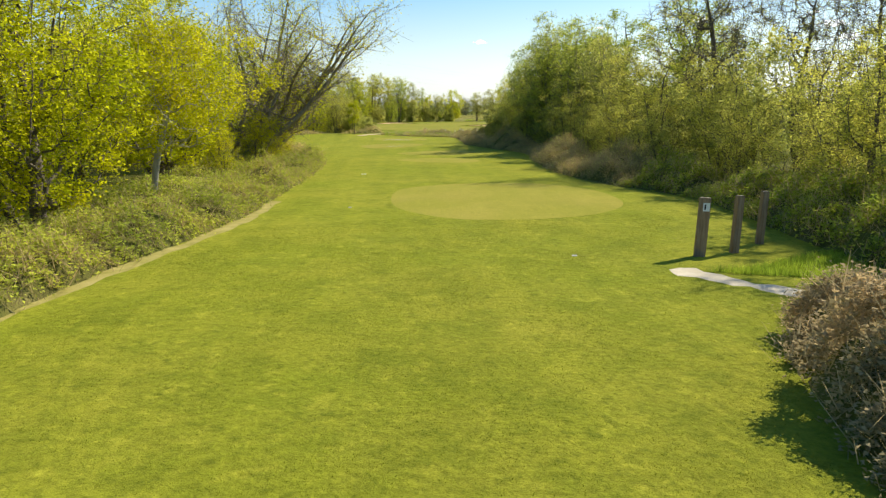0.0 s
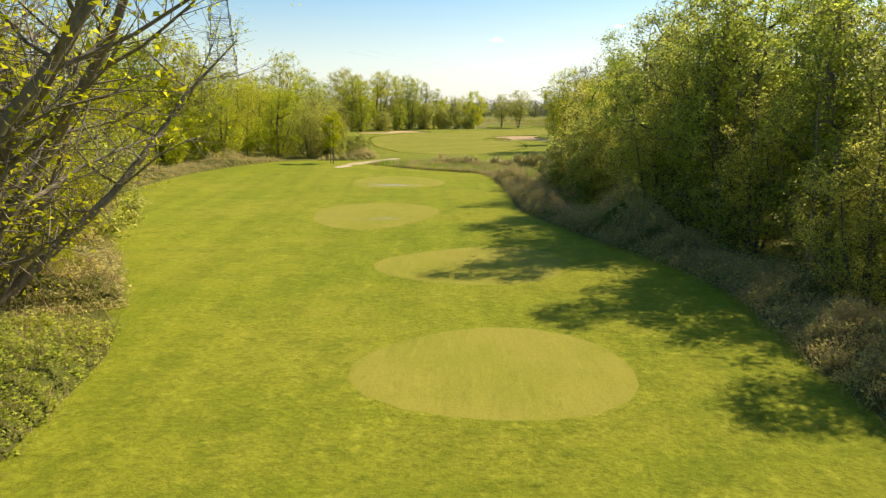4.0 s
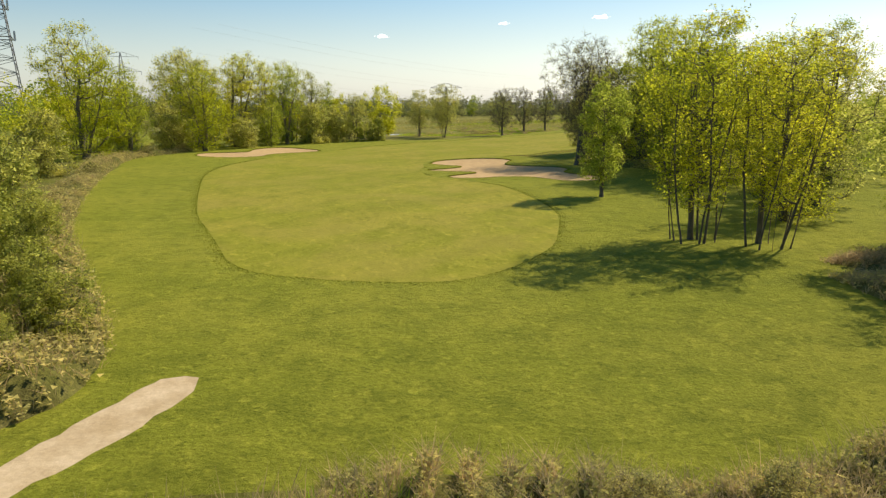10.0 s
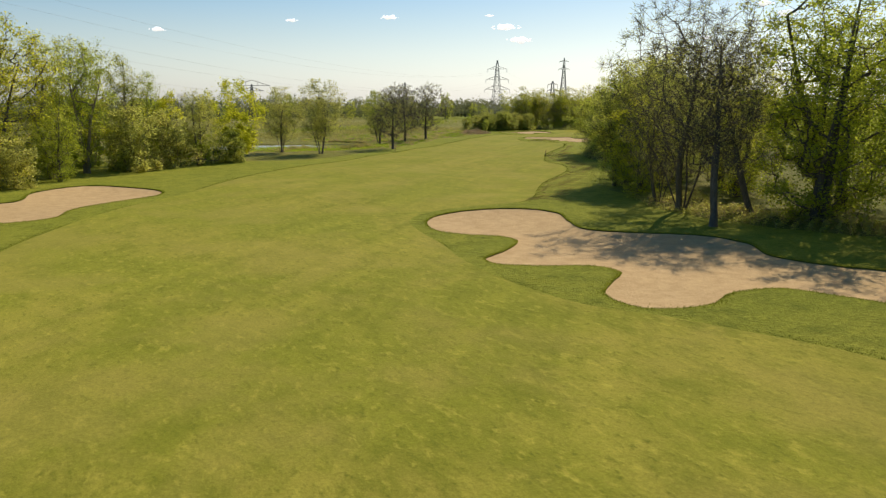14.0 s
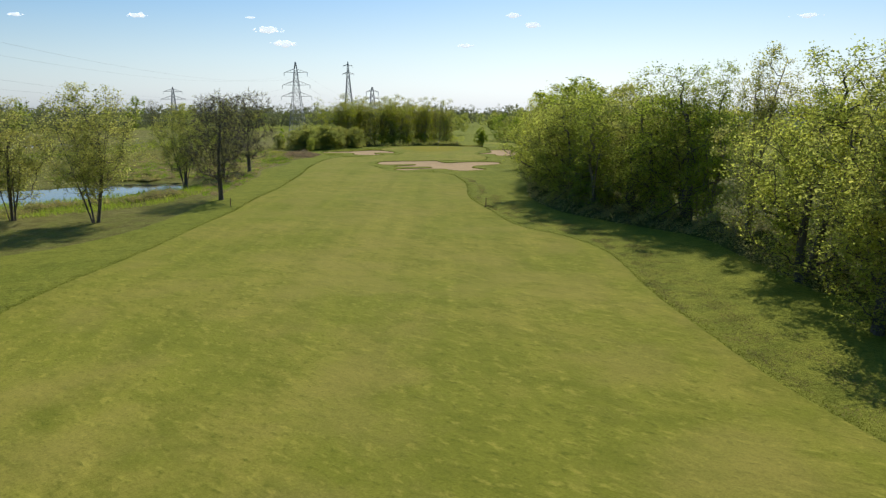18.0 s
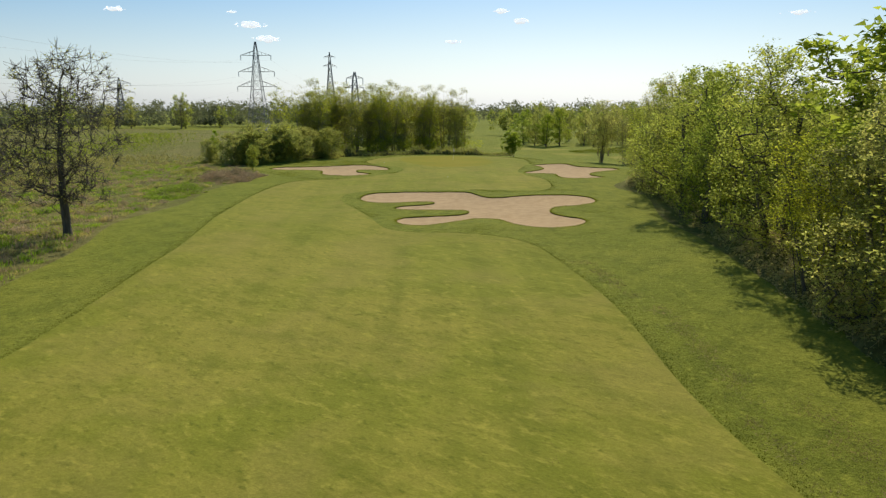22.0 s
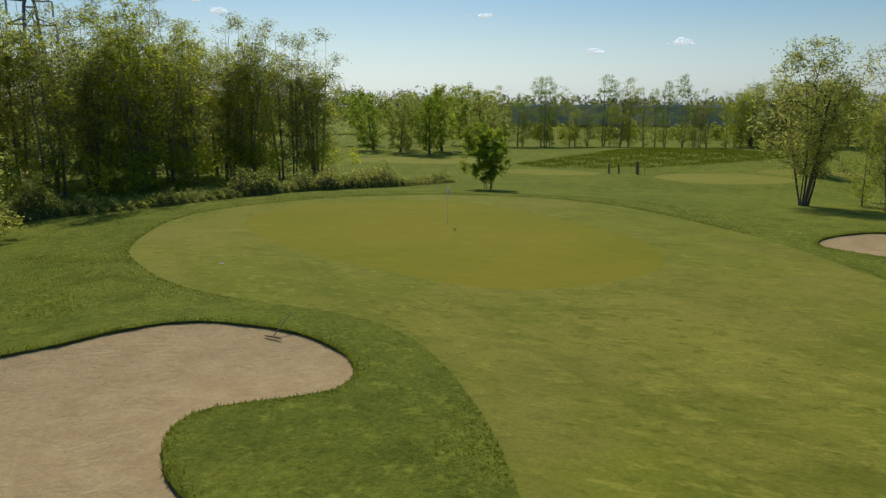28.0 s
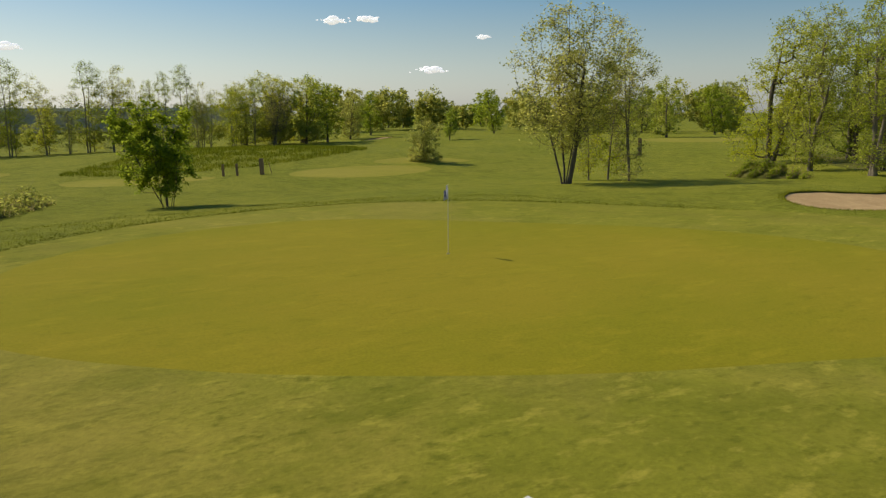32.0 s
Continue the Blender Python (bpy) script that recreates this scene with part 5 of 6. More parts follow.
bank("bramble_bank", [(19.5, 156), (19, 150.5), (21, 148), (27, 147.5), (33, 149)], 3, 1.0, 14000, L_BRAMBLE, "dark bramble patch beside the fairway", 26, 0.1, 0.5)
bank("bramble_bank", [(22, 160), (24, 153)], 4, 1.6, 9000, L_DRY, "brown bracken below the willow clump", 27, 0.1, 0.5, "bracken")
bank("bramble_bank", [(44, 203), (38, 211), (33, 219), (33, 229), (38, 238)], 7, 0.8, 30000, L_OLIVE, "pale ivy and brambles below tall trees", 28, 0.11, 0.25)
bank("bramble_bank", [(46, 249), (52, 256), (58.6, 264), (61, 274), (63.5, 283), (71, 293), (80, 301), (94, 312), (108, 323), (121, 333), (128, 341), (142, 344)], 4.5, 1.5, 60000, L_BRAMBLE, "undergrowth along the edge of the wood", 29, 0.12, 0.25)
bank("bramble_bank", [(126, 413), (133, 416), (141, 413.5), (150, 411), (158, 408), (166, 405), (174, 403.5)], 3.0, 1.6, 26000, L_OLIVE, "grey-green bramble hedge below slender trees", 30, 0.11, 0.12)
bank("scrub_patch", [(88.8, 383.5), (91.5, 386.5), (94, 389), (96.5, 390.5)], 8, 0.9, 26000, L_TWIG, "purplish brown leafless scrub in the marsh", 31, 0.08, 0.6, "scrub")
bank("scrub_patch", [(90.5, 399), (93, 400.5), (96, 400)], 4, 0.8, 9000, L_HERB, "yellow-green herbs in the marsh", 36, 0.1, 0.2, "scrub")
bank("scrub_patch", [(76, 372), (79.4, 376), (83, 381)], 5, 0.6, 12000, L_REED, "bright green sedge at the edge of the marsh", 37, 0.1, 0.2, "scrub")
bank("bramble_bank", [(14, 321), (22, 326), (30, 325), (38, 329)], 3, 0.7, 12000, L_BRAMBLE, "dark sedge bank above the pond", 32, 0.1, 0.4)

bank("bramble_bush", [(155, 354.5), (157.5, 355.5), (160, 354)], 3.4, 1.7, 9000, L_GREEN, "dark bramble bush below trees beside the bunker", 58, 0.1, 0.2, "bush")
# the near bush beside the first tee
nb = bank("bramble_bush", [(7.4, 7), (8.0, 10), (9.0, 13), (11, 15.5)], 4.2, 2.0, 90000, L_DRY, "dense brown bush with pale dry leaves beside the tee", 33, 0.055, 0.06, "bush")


def tufts(name, poly, count, height, width, leaf_mat, label, seed, category="grass", bend=0.3, keep_out=(), clump=0):
    rng = np.random.default_rng(seed)
    lo, hi = poly.min(axis=0), poly.max(axis=0)
    p = rng.uniform(lo, hi, (count * 2, 2))
    ok = inside(poly, p[:, 0], p[:, 1]) & (np.sin(p[:, 0] * 1.1 + 1) * np.sin(p[:, 1] * 0.9 + seed) + rng.normal(scale=0.5, size=len(p)) > -0.3)
    for q in keep_out:
        ok &= ~inside(q, p[:, 0], p[:, 1])
    p = p[ok][:count]
    if clump:
        n = max(20, count // clump)
        own = rng.integers(0, n, len(p))
        p = p[:n][own % len(p[:n])] + rng.normal(scale=0.32, size=(len(p), 2))
        height = height * rng.uniform(0.35, 1.35, n)[own]
        inn = inside(poly, p[:, 0], p[:, 1])
        for q in keep_out:
            inn &= ~inside(q, p[:, 0], p[:, 1])
        p, height = p[inn], height[inn]
    z = ground_height(p[:, 0], p[:, 1])
    k = inside(DITCH, p[:, 0], p[:, 1])
    z[k] -= 0.3 * np.minimum(1, far_from(DITCH, p[k, 0], p[k, 1]) / 2.0)
    f = np.column_stack([p, z - 0.03])
    return tagged(part(name, np_mesh(name, *blades(rng, f, height, width, bend)), leaf_mat), label, category, kind="stuff")


REEDS = smooth_curve([(-12, 137), (-8.8, 139.6), (-1.9, 138.8), (4, 137), (12, 138.5), (20, 140), (24, 136), (22, 126), (12, 122.5), (3, 125.8), (-3, 129.6), (-9.6, 134.8)], 1.0)
tufts("reeds", REEDS, 34000, 0.7, 0.045, L_REED, "bright green reeds and rushes filling a ditch", 41, "reeds", 0.22, (), 70)
tufts("dry_reeds", REEDS, 26000, 0.65, 0.035, L_DRY, "dry straw-coloured reeds in a ditch", 42, "reeds", 0.35, (), 80)
tufts("ditch_herbs", REEDS, 24000, 0.45, 0.09, L_BRAMBLE, "low leafy herbs and sedge in a ditch", 40, "herbs", 0.5, (), 90)
drng = np.random.default_rng(63)
n = 0
while n < 52:
    x, y = drng.uniform(-12, 12), drng.uniform(125, 139.5)
    if not inside(REEDS, np.array([x]), np.array([y]))[0]:
        continue
    n += 1
    far_side = y > 134.5
    k = drng.uniform(0.45, 0.8) if not far_side else drng.uniform(0.7, 1.1)
    a = drng.uniform(0, 3.1)
    mat = (L_SALLOW, L_DRY, L_BRAMBLE, L_SALLOW)[n % 4] if far_side else (L_REED, L_HERB, L_SALLOW, L_DRY, L_REED)[n % 5]
    bank("herb_mound", [(x - 0.9 * k * math.cos(a), y - 0.9 * k * math.sin(a)), (x, y), (x + 0.9 * k * math.cos(a), y + 0.9 * k * math.sin(a))], 1.8 * k, 1.0 * k, 1500, mat, "rounded clump of herbs and dry stems in a ditch", 400 + n, 0.085, 0.3, "herbs")
bank("herb_bank", [(-5.5, 139.5), (-1, 138.7), (3, 138), (8, 139.2), (14, 141.6), (22, 143.5)], 2.4, 0.95, 24000, L_SALLOW, "green and brown herbs on the far side of the ditch", 43, 0.08, 0.5)
bank("bramble_bank", [(11, 126), (14, 129), (20, 133), (27, 136)], 5, 1.6, 30000, L_BRAMBLE, "tall brambles and sallow over the ditch", 44, 0.09, 0.4)
bank("bramble_bank", [(1.6, 126.6), (-2, 129.3), (-5, 131.2), (-8, 133.6)], 1.4, 0.45, 9000, L_HERB, "low bramble edge of the ditch", 45, 0.08, 0.4)
MARSH_NEAR = smooth_curve([(38, 322), (48, 333), (58, 346), (66, 358.5), (84, 377), (96, 388), (103, 402), (100, 425), (60, 400), (30, 365), (48, 350), (44, 338)], 2.0)
tufts("marsh_tussocks", MARSH_NEAR, 80000, 0.32, 0.08, L_REED, "green tussocks of the marsh beside the fairway", 46, clump=60)
tufts("marsh_stems", MARSH_NEAR, 70000, 0.38, 0.06, L_DRY, "dry brown stems in the marsh", 47, clump=120)
tufts("marsh_scrub", MARSH_NEAR, 90000, 0.28, 0.12, L_BRAMBLE, "low olive scrub in the marsh", 39, clump=200)
mrng = np.random.default_rng(38)
n = 0
while n < 95:
    x, y = mrng.uniform(30, 104), mrng.uniform(330, 425)
    if not inside(MARSH_NEAR, np.array([x]), np.array([y]))[0]:
        continue
    n += 1
    k = mrng.uniform(0.5, 1.3)
    a = mrng.uniform(0, 3.1)
    bank("scrub_mound", [(x - 1.2 * k * math.cos(a), y - 1.2 * k * math.sin(a)), (x, y), (x + 1.2 * k * math.cos(a), y + 1.2 * k * math.sin(a))], 2.0 * k, 0.75 * k, 900, (L_BRAMBLE, L_DRY, L_REED, L_HERB)[n % 4], "low rounded mound of scrub in the marsh", 300 + n, 0.11, 0.35, "scrub")
tufts("pond_sedge", smooth_curve([(10, 322), (20, 318), (34, 322), (44, 334), (42, 338), (30, 333), (14, 332)], 2.0), 9000, 0.5, 0.06, L_REED, "green sedge between the pond and the rough", 48)
for b in BUNKERS:
    rng = np.random.default_rng(50)
    j = rng.integers(0, len(b), len(b) * 45)
    q = b[j] + (np.roll(b, -1, axis=0)[j] - b[j]) * rng.uniform(0, 1, (len(j), 1))
    off = np.roll(b, -1, axis=0)[j] - np.roll(b, 1, axis=0)[j]
    off /= np.linalg.norm(off, axis=1)[:, None]
    area = np.sum(b[:, 0] * np.roll(b[:, 1], -1) - b[:, 1] * np.roll(b[:, 0], -1))
    out = np.stack([off[:, 1], -off[:, 0]], axis=1) * (1 if area > 0 else -1)
    q = q + out * (rng.exponential(0.12, len(j)) - 0.03)[:, None]
    f = np.column_stack([q, ground_height(q[:, 0], q[:, 1]) + 0.10])
    tagged(part("lip_grass", np_mesh("lip_grass", *blades(rng, f, 0.10, 0.03, 0.4)), L_TURF), "shaggy grass hanging over the edge of a bunker", "grass", kind="stuff")
tufts("turf_tufts", smooth_curve([(100, 376), (108, 374), (124, 381), (122, 393), (128, 402), (122, 409), (108, 404), (101, 396)], 1.0), 110000, 0.075, 0.045, L_TURF, "tufted rough grass round a bunker", 53, "grass", 0.6, (BUNKERS[3], FAIRWAY, PUTTING), 7)
tufts("turf_tufts", smooth_curve([(118, 371), (128, 362), (143, 371.5), (151, 375), (158, 382), (161, 392), (158, 402), (148, 410), (136, 412), (126, 405)], 1.0), 90000, 0.075, 0.045, L_TURF, "tufted rough grass round the putting green", 64, "grass", 0.6, (*BUNKERS, FAIRWAY, PUTTING), 7)
tufts("turf_tufts", smooth_curve([(84, 333), (92, 324), (104, 330), (114, 338), (116, 347), (106, 356), (98, 362), (89, 355), (80, 338)], 1.0), 100000, 0.075, 0.045, L_TURF, "tufted rough grass round a bunker", 54, "grass", 0.6, (BUNKERS[2], FAIRWAY), 7)
tufts("turf_tufts", smooth_curve([(-7, 3), (6, 5), (8, 14), (7.6, 24), (9, 30), (-3, 29), (-8, 26), (-9, 14)], 1.0), 110000, 0.05, 0.022, L_TURF, "tufts in the mown grass before the first tee", 55, "grass", 0.7, (TEES[0], PATH_TEE, VERGE))
tufts("turf_tufts", smooth_curve([(5, 206), (22, 198), (27, 203), (26, 216), (21, 236), (12, 240), (6, 230), (3, 215)], 1.0), 70000, 0.075, 0.045, L_TURF, "tufted rough grass round a bunker", 56, "grass", 0.6, (BUNKERS[1], FAIRWAY), 7)
# taller blades outside the fairway; their dark colour adds the shadow line
erng = np.random.default_rng(57)
area = np.sum(FAIRWAY[:, 0] * np.roll(FAIRWAY[:, 1], -1) - FAIRWAY[:, 1] * np.roll(FAIRWAY[:, 0], -1))
j = erng.integers(0, len(FAIRWAY), 45000)
run = np.roll(FAIRWAY, -1, axis=0)[j] - FAIRWAY[j]
out = np.stack([run[:, 1], -run[:, 0]], axis=1) / (np.linalg.norm(run, axis=1)[:, None] + 1e-9) * (1 if area > 0 else -1)
q = FAIRWAY[j] + run * erng.uniform(0, 1, (len(j), 1)) + out * (erng.exponential(0.32, len(j)) + 0.02)[:, None]
tagged(part("fairway_edge", np_mesh("fairway_edge", *blades(erng, np.column_stack([q, ground_height(q[:, 0], q[:, 1]) - 0.01]), 0.055, 0.035, 0.5)), L_EDGE), "slightly taller grass along the mown fairway edge, darkened for its shadow line", "grass", kind="stuff")
tufts("long_grass", smooth_curve([(7.6, 19.6), (9.2, 20), (10.6, 21), (13, 22), (13.6, 19.4), (11.6, 18.2), (9.8, 18.9)], 0.5), 7000, 0.22, 0.03, L_REED, "long bright grass round the tee posts", 51)
tufts("rough_verge", smooth_curve([(196, 402), (210, 396), (224, 388), (226, 372), (212, 366), (200, 374), (194, 390)], 2.0), 22000, 0.28, 0.09, L_TURF, "uncut weedy grass on a low mound", 52)


def clippings(name, line, spread, count, label, seed, mat=L_CRUMB):
    """Mown grass and turf crumbs left in a strip."""
    rng = np.random.default_rng(seed)
    c = smooth_curve(line, 0.5, False)
    p = c[rng.integers(0, len(c), count)] + rng.normal(scale=spread, size=(count, 2))
    keep = np.sin(p[:, 0] * 1.3) * np.sin(p[:, 1] * 1.7 + 1) + rng.normal(scale=0.4, size=count) > 0
    p = p[keep]
    f = np.column_stack([p, ground_height(p[:, 0], p[:, 1]) - 0.02])
    return tagged(part(name, np_mesh(name, *blades(rng, f, 0.03 if name != "clippings" else 0.055, 0.06, 1.4)), mat), label, "grass clippings", kind="stuff")


clippings("clippings", [(21.5, 237.6), (25.6, 242), (30, 248.2), (37, 256.6), (46, 265.6), (51.5, 275), (57.6, 290), (66, 301)], 0.28, 16000, "ridge of dry clippings beside the fairway", 61)
clippings("clippings", [(23.5, 237.4), (27.4, 241.6), (31.8, 247.4), (38.6, 255.6), (47.4, 264.6), (53.2, 274.4), (59.6, 289), (68, 300)], 0.9, 42000, "wide strip of dry clippings along the fairway", 66)
clippings("clippings", [(68, 301.5), (76, 310.5), (83, 320)], 0.4, 7000, "strip of dry clippings beside the fairway", 62)
for i, (x, y, r) in enumerate(((-4.6, 99.2, 0.8), (-3.2, 101.5, 0.5), (-1.7, 115.6, 0.5), (-3.2, 111.4, 0.5), (8.3, 24.5, 0.6), (6.4, 21.6, 0.8), (4.2, 21.8, 0.3))):
    clippings("bare_patch", [(x, y), (x + 0.3, y + 0.2)], r * 0.5, 260, "scuffed patch of bare turf", 70 + i)
for i, (x, y, r) in enumerate(((28.9, 293, 0.7), (27.1, 291.4, 0.8), (24.4, 288.6, 0.6), (26.8, 294.7, 0.5), (24.8, 292.6, 0.6), (29.1, 295.7, 0.5), (32.3, 290.6, 0.35), (35.2, 286.7, 0.4), (53.4, 297.7, 0.6),
                               (40.9, 305.2, 0.6), (30.4, 294.4, 0.5), (63.1, 311, 0.35), (63.1, 306.3, 0.3), (59.2, 304, 0.4), (65.8, 315.2, 0.35), (61, 306.7, 0.3))):
    clippings("scrape", [(x - r, y - r * 0.3), (x, y), (x + r, y + r * 0.6)], r * 0.35, int(240 * r), "reddish scrape of bare earth in the fairway", 90 + i, L_EARTH)


L_FLUFF = leaves("seed_fluff", (0.70, 0.65, 0.52), (0.80, 0.75, 0.62), 0.5)
rng = np.random.default_rng(77)
for i in range(26):
    f = rng.uniform(0, 1)
    x, y = 1.5 + 13 * f + rng.normal(scale=1.2), 132.5 + 3.2 * f + rng.normal(scale=1.3)
    ob = new("bulrush")
    ob.matrix_basis = pose(x, y, ground_at(x, y) - 0.1, rng.uniform(-8, 8), rng.uniform(-8, 8), 0)
    h = rng.uniform(1.0, 1.5)
    part("stalk", np_mesh("stalk", *tubes([((0, 0, 0), (0, 0, h), 0.012, 0.008)], 4)), M_BARK_PALE, ob)
    part("seed_head", np_mesh("seed_head", *tubes([((0, 0, h), (0, 0, h + 0.05), 0.02, 0.05), ((0, 0, h + 0.05), (0, 0, h + 0.28), 0.05, 0.045), ((0, 0, h + 0.28), (0, 0, h + 0.36), 0.045, 0.008)], 8)), L_FLUFF, ob, "fluffy pale seed head")
    tagged(ob, "bulrush with a fluffy pale seed head in the ditch", "bulrush", "bulrushes in the ditch")


# ---------------------------------------------------------------- posts, flag, rakes, pylons
def box(bm, x, y, z, sx, sy, sz, bevel=0.012, turn=0.0, lean=0.0):
    """A bevelled block standing on z."""
    r = bmesh.ops.create_cube(bm, size=1.0, matrix=Matrix.Translation((x, y, z)) @ pose(0, 0, 0, lean, 0, turn) @ Matrix.Translation((0, 0, sz / 2)) @ Matrix.Diagonal((sx, sy, sz, 1)))
    if bevel:
        ed = list({e for v in r["verts"] for e in v.link_edges})
        bmesh.ops.bevel(bm, geom=ed, offset=bevel, segments=2, affect="EDGES")
    return bm


def post(x, y, h, w, t, turn, label, lean=2.0):
    base = new("timber_post")
    base.matrix_basis = pose(x, y, ground_at(x, y) - 0.05, 0, lean, turn)
    part("sleeper", box(bmesh.new(), 0, 0, 0, w, t, h + 0.05, 0.015), M_TIMBER, base)
    part("top_cut", box(bmesh.new(), 0, 0, h + 0.046, w * 0.92, t * 0.9, 0.012, 0.004), M_BARK_PALE, base, "pale sawn top")
    return tagged(base, label, "post", "tee posts")


first = post(8.12, 21.7, 1.86, 0.34, 0.18, -8, "brown timber post with a white hole sign beside the tee")
plate = part("sign_plate", box(bmesh.new(), 0.04, -0.1, 1.5, 0.2, 0.012, 0.26, 0.003), M_WHITE, first, "white sign plate")
M_INK = grainy("black_ink", (0.02, 0.02, 0.02), (0.03, 0.03, 0.03), 5, 0.6, 0.001)
part("mark", box(bmesh.new(), 0.0, -0.108, 1.55, 0.05, 0.006, 0.16, 0), M_INK, plate, "dark mark on the plate")
post(9.42, 22.2, 1.85, 0.24, 0.2, 12, "weathered grey timber post beside the tee")
post(10.85, 23.6, 1.8, 0.22, 0.2, 5, "weathered grey timber post in long grass")
for x, y, h, w in ((189.3, 388.6, 1.1, 0.2), (189, 387.4, 1.1, 0.2), (188.6, 385.2, 1.5, 0.4), (187.4, 343.4, 1.4, 0.2), (186.8, 342.4, 1.4, 0.2), (186.2, 341.2, 2.0, 0.42)):
    post(x, y, h, w, 0.16, 60, "dark timber post at the next tee")
post(188.5, 384.3, 1.1, 0.05, 0.05, 60, "thin leaning stake at the next tee", 14)


def stake(x, y, h, label):
    base = new("marker_stake")
    base.matrix_basis = pose(x, y, ground_at(x, y) - 0.05, 0, 3, 20)
    part("shaft", box(bmesh.new(), 0, 0, 0, 0.09, 0.09, h, 0.012), M_TIMBER, base)
    part("cap", box(bmesh.new(), 0, 0, h, 0.075, 0.075, 0.05, 0.02), M_BARK, base, "dark pointed top")
    tagged(base, label, "stake", "distance stakes")


stake(36.5, 312.8, 0.95, "short wooden stake at the edge of the fairway")
stake(58.3, 292.1, 1.1, "short wooden stake at the edge of the fairway")
stake(1.7, 126.4, 0.8, "short wooden stake beside the ditch")

flag = new("golf_flag")
fx, fy = 141.5, 390.2
flag.matrix_basis = pose(fx, fy, ground_at(fx, fy))
part("pole", np_mesh("pole", *tubes([((0, 0, -0.1), (0, 0, 1.2), 0.009, 0.008), ((0, 0, 1.2), (0, 0, 2.2), 0.008, 0.006)], 8)), M_WHITE, flag)
M_FLAG = grainy("flag_cloth", (0.62, 0.64, 0.70), (0.70, 0.72, 0.78), 3, 0.8, 0.002)
M_BLUE = grainy("blue_print", (0.03, 0.05, 0.16), (0.05, 0.07, 0.2), 3, 0.8, 0.002)
bm = bmesh.new()
grid = [[bm.verts.new((0.02 + 0.16 * u * (0.4 + 0.6 * v) * 1.6, 0.05 * math.sin(u * 7 + v * 3), 2.17 - 0.42 * v - 0.18 * u * (1 - v * 0.4))) for u in np.linspace(0, 1, 7)] for v in np.linspace(0, 1, 7)]
for r in range(6):
    for c in range(6):
        bm.faces.new((grid[r][c], grid[r][c + 1], grid[r + 1][c + 1], grid[r + 1][c]))
bmesh.ops.solidify(bm, geom=bm.faces[:], thickness=0.004)
cloth = part("cloth", bm, M_FLAG, flag, "limp white flag")
part("emblem", box(bmesh.new(), 0.16, 0.03, 1.78, 0.1, 0.02, 0.2, 0.005), M_BLUE, cloth, "dark blue patch")
part("cup", np_mesh("cup", *tubes([((0, 0, -0.15), (0, 0, 0.012), 0.054, 0.054)], 16)), M_WHITE, flag, "hole liner")
tagged(flag, "limp white and blue flag on a thin pole in the green", "flag")


def rake(x, y, turn, lean, label):
    base = new("bunker_rake")
    base.matrix_basis = pose(x, y, ground_at(x, y) + 0.04, lean, 0, turn)
    part("handle", np_mesh("handle", *tubes([((0, 0, 0.03), (0, 1.15, 0.05), 0.016, 0.014)], 8)), M_BARK_PALE, base, "pale wooden handle")
    part("head", box(bmesh.new(), 0, 0, 0.01, 0.6, 0.04, 0.04, 0.008), M_TIMBER, base, "brown rake head")
    for i in range(9):
        part("tooth", np_mesh("tooth", *tubes([((-0.27 + i * 0.0675, 0, 0.02), (-0.27 + i * 0.0675, -0.01, -0.05), 0.008, 0.005)], 5)), M_TIMBER, base)
    return tagged(base, label, "rake", "bunker rakes")


rake(121.0, 387.7, -90, 24, "wooden rake leaning on the lip of a bunker")
rake(106.0, 380.9, -125, 2, "wooden rake lying on raked sand")
rake(88.1, 336.2, -130, 2, "wooden rake lying at the foot of a bunker")
rake(18.2, 234.6, 150, 8, "wooden rake leaning on the lip of a bunker")


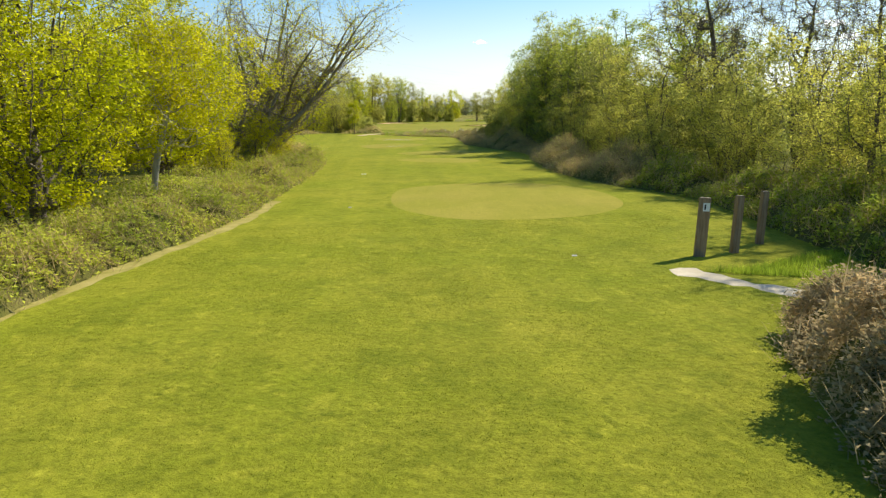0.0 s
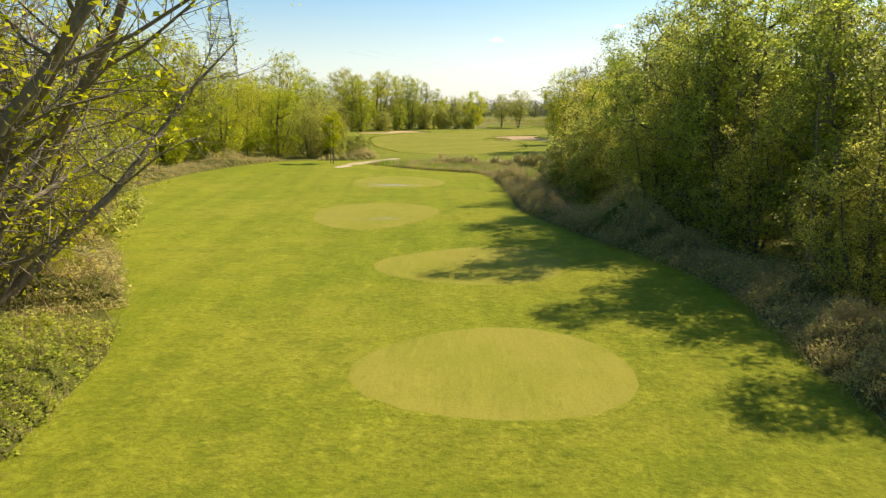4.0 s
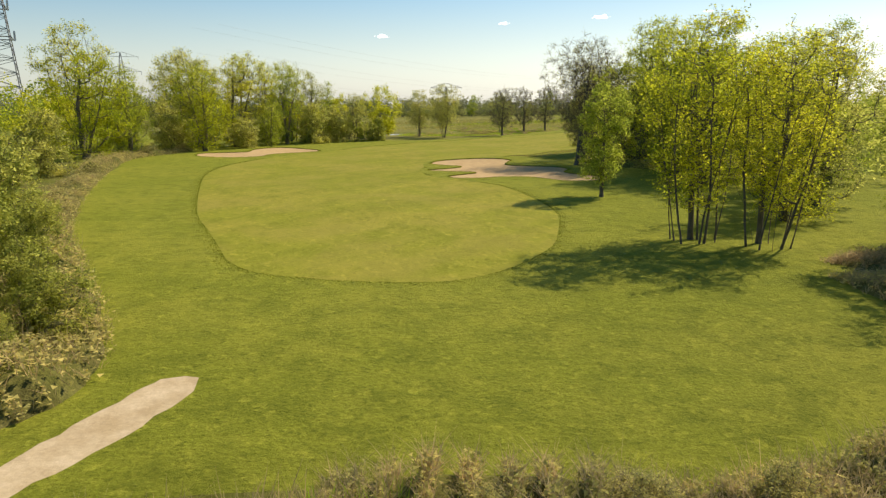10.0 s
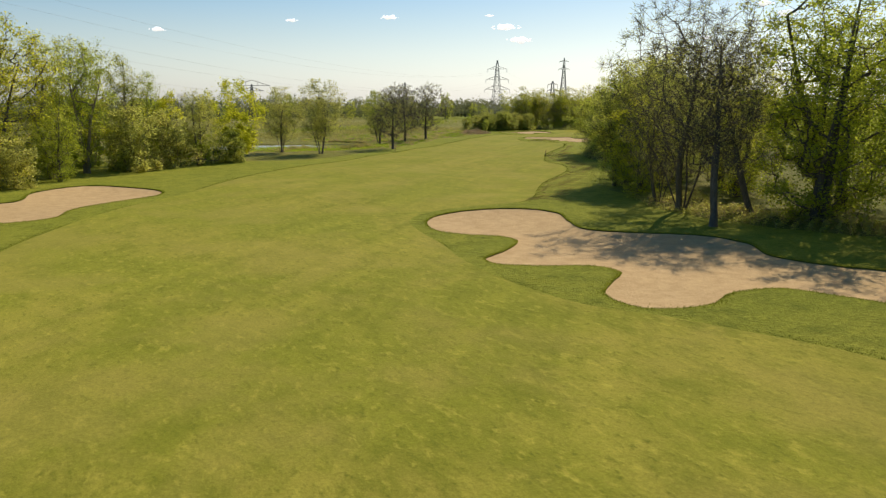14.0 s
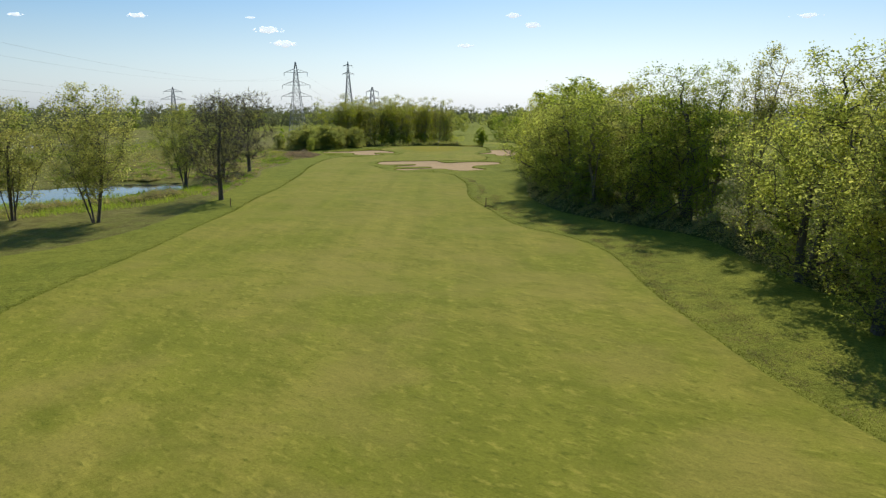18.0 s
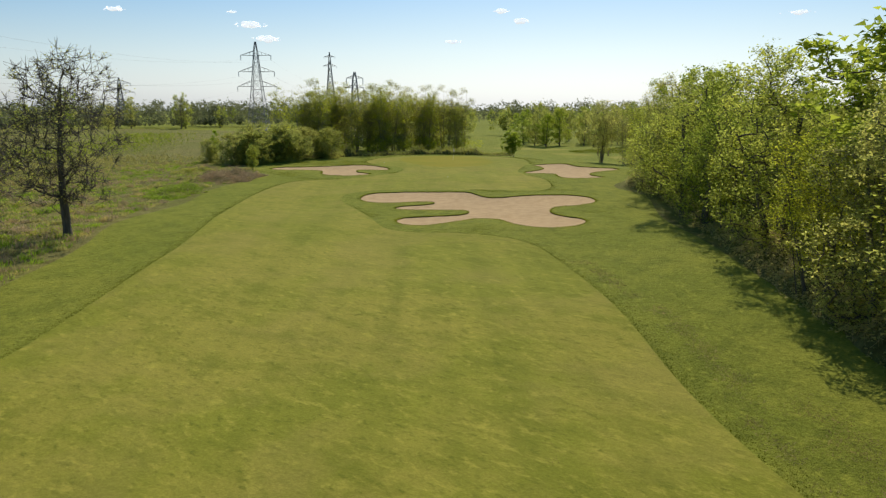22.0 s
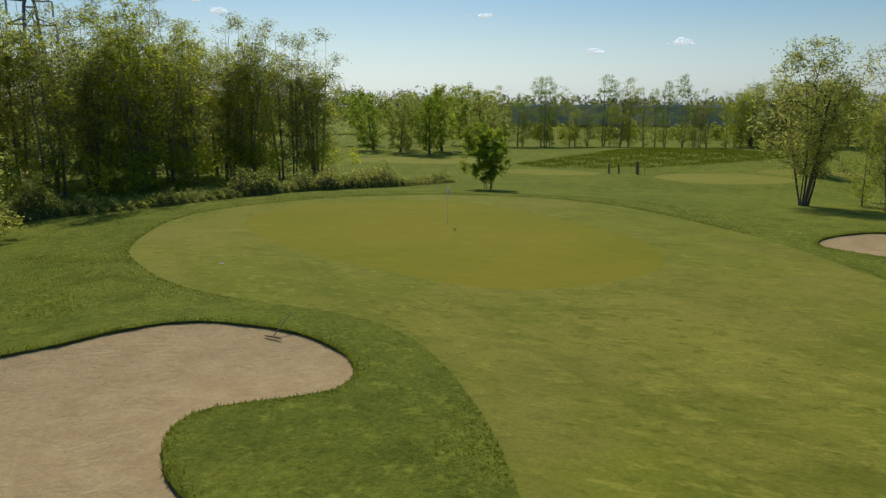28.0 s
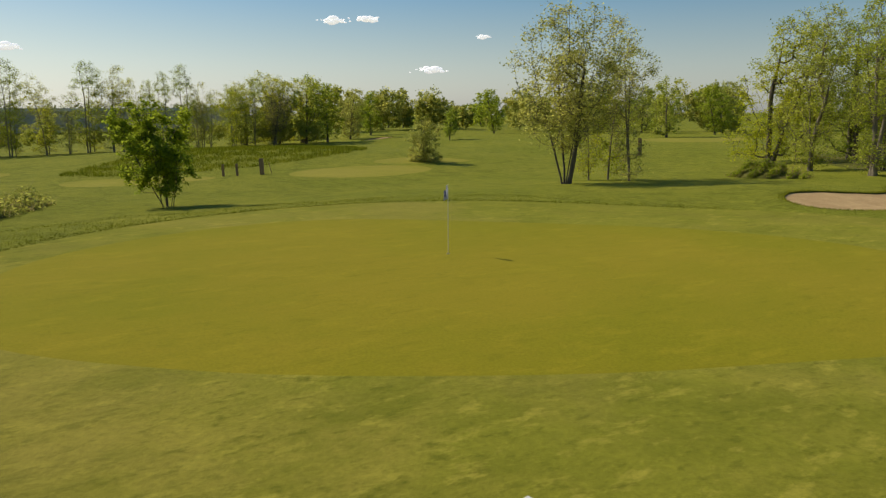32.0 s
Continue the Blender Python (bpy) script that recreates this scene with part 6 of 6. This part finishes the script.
def pylon(name, x, y, h, foot, arms, turn, label, taper=1.25, slab=0.11, bays=11):
    """A lattice tower: four legs, rings and crossed braces; arms: (height, half length)."""
    def half(z):
        f = z / h
        return foot * (1 - f) ** taper + 0.45 if f < 0.999 else 0.2
    base = new(name)
    base.matrix_basis = pose(x, y, 0, 0, 0, turn)
    zs = [h * (1 - (1 - i / bays) ** 0.9) for i in range(bays + 1)]
    corner = ((1, 1), (-1, 1), (-1, -1), (1, -1))
    for cx, cy in corner:
        part("leg", np_mesh("leg", *tubes([((cx * half(a), cy * half(a), a - (0.3 if i == 0 else 0)), (cx * half(b), cy * half(b), b), slab, slab * 0.9) for i, (a, b) in enumerate(zip(zs, zs[1:]))], 4)), M_STEEL, base)
    for k in range(4):
        (ax, ay), (bx, by) = corner[k], corner[(k + 1) % 4]
        seg = []
        for a, b in zip(zs, zs[1:]):
            p, q = half(a), half(b)
            seg += [((ax * p, ay * p, a), (bx * q, by * q, b), slab * 0.5, slab * 0.5), ((bx * p, by * p, a), (ax * q, ay * q, b), slab * 0.5, slab * 0.5), ((ax * q, ay * q, b), (bx * q, by * q, b), slab * 0.5, slab * 0.5)]
        part("bracing", np_mesh("bracing", *tubes(seg, 4)), M_STEEL, base)
    for z, ln in arms:
        for s in (-1, 1):
            w = half(z)
            seg = [((s * w, d * w, z), (s * ln, 0, z), slab * 0.6, slab * 0.5) for d in (-1, 1)] + [((s * w, d * w, z + ln * 0.28), (s * ln, 0, z), slab * 0.6, slab * 0.5) for d in (-1, 1)]
            seg += [((s * (w + (ln - w) * f), 0, z), (s * (w + (ln - w) * f), 0, z + ln * 0.28 * (1 - f)), slab * 0.4, slab * 0.4) for f in (0.3, 0.6)]
            arm = part("arm", np_mesh("arm", *tubes(seg, 4)), M_STEEL, base)
            part("insulator", np_mesh("insulator", *tubes([((s * ln, 0, z - 1.6), (s * ln, 0, z), 0.12, 0.12)], 6)), M_WALL, arm, "hanging insulator")
    return tagged(base, label, "pylon")


mast = pylon("lattice_mast", -87, 310, 70, 6.2, (), 20, "tall steel lattice mast with panel antennas above the trees", taper=1.0, slab=0.12, bays=20)
for z in (24, 31, 38, 45, 52):
    w = 6.2 * (1 - z / 70) + 0.45
    part("platform", np_mesh("platform", *tubes([((cx * w * 1.1, cy * w * 1.1, z), (-cy * w * 1.1, cx * w * 1.1, z), 0.13, 0.13) for cx, cy in ((1, 1), (-1, 1), (-1, -1), (1, -1))], 4)), M_STEEL, mast, "ring platform")
    for cx, cy in ((1, 1), (-1, 1), (-1, -1)):
        part("antenna", box(bmesh.new(), cx * w * 1.16, cy * w * 1.16, z - 0.2, 0.45, 0.3, 2.4, 0.03), M_WALL, mast, "pale panel antenna")
pylon("electricity_pylon", 172, 517, 32.5, 3.2, ((28, 5.2), (22.5, 6.2), (17.5, 6.8)), -44, "steel lattice electricity pylon with three cross arms")
pylon("electricity_pylon", 161, 447, 19.6, 1.6, ((18, 2.2), (15.5, 2.4)), -44, "steel lattice pylon behind slender trees")
pylon("electricity_pylon", 197.5, 714, 27, 2.6, ((24, 6), (19, 8)), -30, "far steel electricity pylon on the plain", slab=0.2)
pylon("lattice_mast", 432, 839, 60, 5.0, ((56, 5), (48, 6)), -44, "far tall lattice mast", slab=0.3)
pylon("electricity_pylon", -112, 498, 34, 3.0, ((32, 8), (25, 9)), 10, "steel pylon beyond the tree belt")
pylon("electricity_pylon", 84.6, 752, 25, 2.6, ((24, 14), (20, 9)), -20, "wide low steel pylon on the far plain", slab=0.32)

# the cables that hang from the nearest pylon
for z, ln in ((28, 5.2), (22.5, 6.2), (17.5, 6.8)):
    for side in (-1, 1):
        ax, ay = math.cos(radians(-44)), math.sin(radians(-44))
        p = np.array([172 + side * ln * ax, 517 + side * ln * ay, z - 1.6])
        for run in (-1, 1):
            f = np.linspace(0, 1, 25)
            line = p + np.stack([run * 300 * f * -ay, run * 300 * f * ax, -28 * f * (1 - f)], axis=1)
            cable = part("power_cable", np_mesh("power_cable", *tubes([(line[i], line[i + 1], 0.010, 0.010) for i in range(24)], 4)), M_STEEL)
            tagged(cable, "sagging grey overhead power cable between pylons", "cable", "power cables")

# long low building beyond the far trees
bld = new("industrial_building")
bld.matrix_basis = pose(400, 404, -0.8, 0, 0, 3)
part("wall", box(bmesh.new(), 0, 0, 0, 30, 112, 6.8, 0.05), M_CLAD, bld)
part("roof", box(bmesh.new(), 0, 0, 6.8, 31, 113, 1.1, 0.1), M_ROOF, bld, "pale flat roof")
tagged(bld, "long grey industrial building with a pale roof", "building")

# scattered pale bits on the grass
for x, y in ((-4.4, 33.1), (4.2, 21.8), (87.8, 344.2), (117.4, 367.5), (128.6, 395.9)):
    ob = tagged(part("tee_marker", box(bmesh.new(), x, y, ground_at(x, y) - 0.01, 0.16, 0.12, 0.035, 0.012, x * 40), M_WALL), "small white marker lying in the grass", "marker")
for x, y, n in ((-6.2, 92.6, 700), (-7.2, 112.5, 4200)):
    rng = np.random.default_rng(int(y))
    q = rng.normal(size=(n, 2)) * np.array([0.7, 0.28]) * (1.0 if n < 1000 else 1.6) + np.array([x, y])
    v, f = leaf_tips(rng, np.column_stack([q, ground_height(q[:, 0], q[:, 1]) + 0.012]), 0.022, 0.0, 0.9)
    tagged(part("chalk_scatter", np_mesh("chalk_scatter", v, f), M_CHALK), "pale sand and broken tees scattered on a tee", "debris", kind="stuff")

x, y = -5.8, 51.9
tagged(part("marker_plate", box(bmesh.new(), x, y, ground_at(x, y) - 0.01, 0.36, 0.22, 0.03, 0.01, 15), M_WHITE), "flat white plate lying in the grass", "marker")

# small fair-weather clouds
mc, nt, b = base_material("cloud_white", 1.0, 0.0)
b.inputs["Base Color"].default_value = (0.9, 0.9, 0.9, 1)
b.inputs["Emission Color"].default_value = (0.85, 0.9, 1.0, 1)
b.inputs["Emission Strength"].default_value = 0.75
for i, (dx, dy, dz, w) in enumerate(((0.03, 0.995, 0.098, 60), (0.331, 0.936, 0.122, 75), (0.2, 0.97, 0.115, 50), (0.481, 0.87, 0.109, 110), (0.5, 0.861, 0.092, 110), (0.741, 0.659, 0.131, 80), (0.76, 0.639, 0.118, 95),
                                     (0.698, 0.71, 0.091, 70), (0.993, 0.09, 0.08, 110), (0.933, 0.339, 0.118, 75), (0.97, 0.2, 0.07, 90), (0.948, -0.294, 0.124, 120), (0.933, -0.337, 0.126, 115), (0.87, -0.482, 0.103, 70), (0.90, -0.42, 0.06, 130), (0.46, 0.88, 0.125, 45))):
    c = Vector((100, 300, 6)) + Vector((dx, dy, dz)) * 3900
    rng = np.random.default_rng(200 + i)
    bm = bmesh.new()
    for k in range(34):
        u = rng.normal(size=3)
        sz = w * rng.uniform(0.12, 0.26) * max(0.25, 1 - 0.4 * abs(u[0]))
        p = c + Vector((u[0] * w * 0.30 * -dy, u[0] * w * 0.30 * dx, u[2] * w * 0.045))
        bmesh.ops.create_icosphere(bm, subdivisions=2, radius=max(sz, 3), matrix=Matrix.Translation(p) @ Matrix.Diagonal((1, 1, 0.5, 1)))
    for fc in bm.faces:
        fc.smooth = True
    ob = part("cloud", bm, mc)
    tagged(ob, "small white fair-weather cloud low in the sky", "cloud", kind="structure")
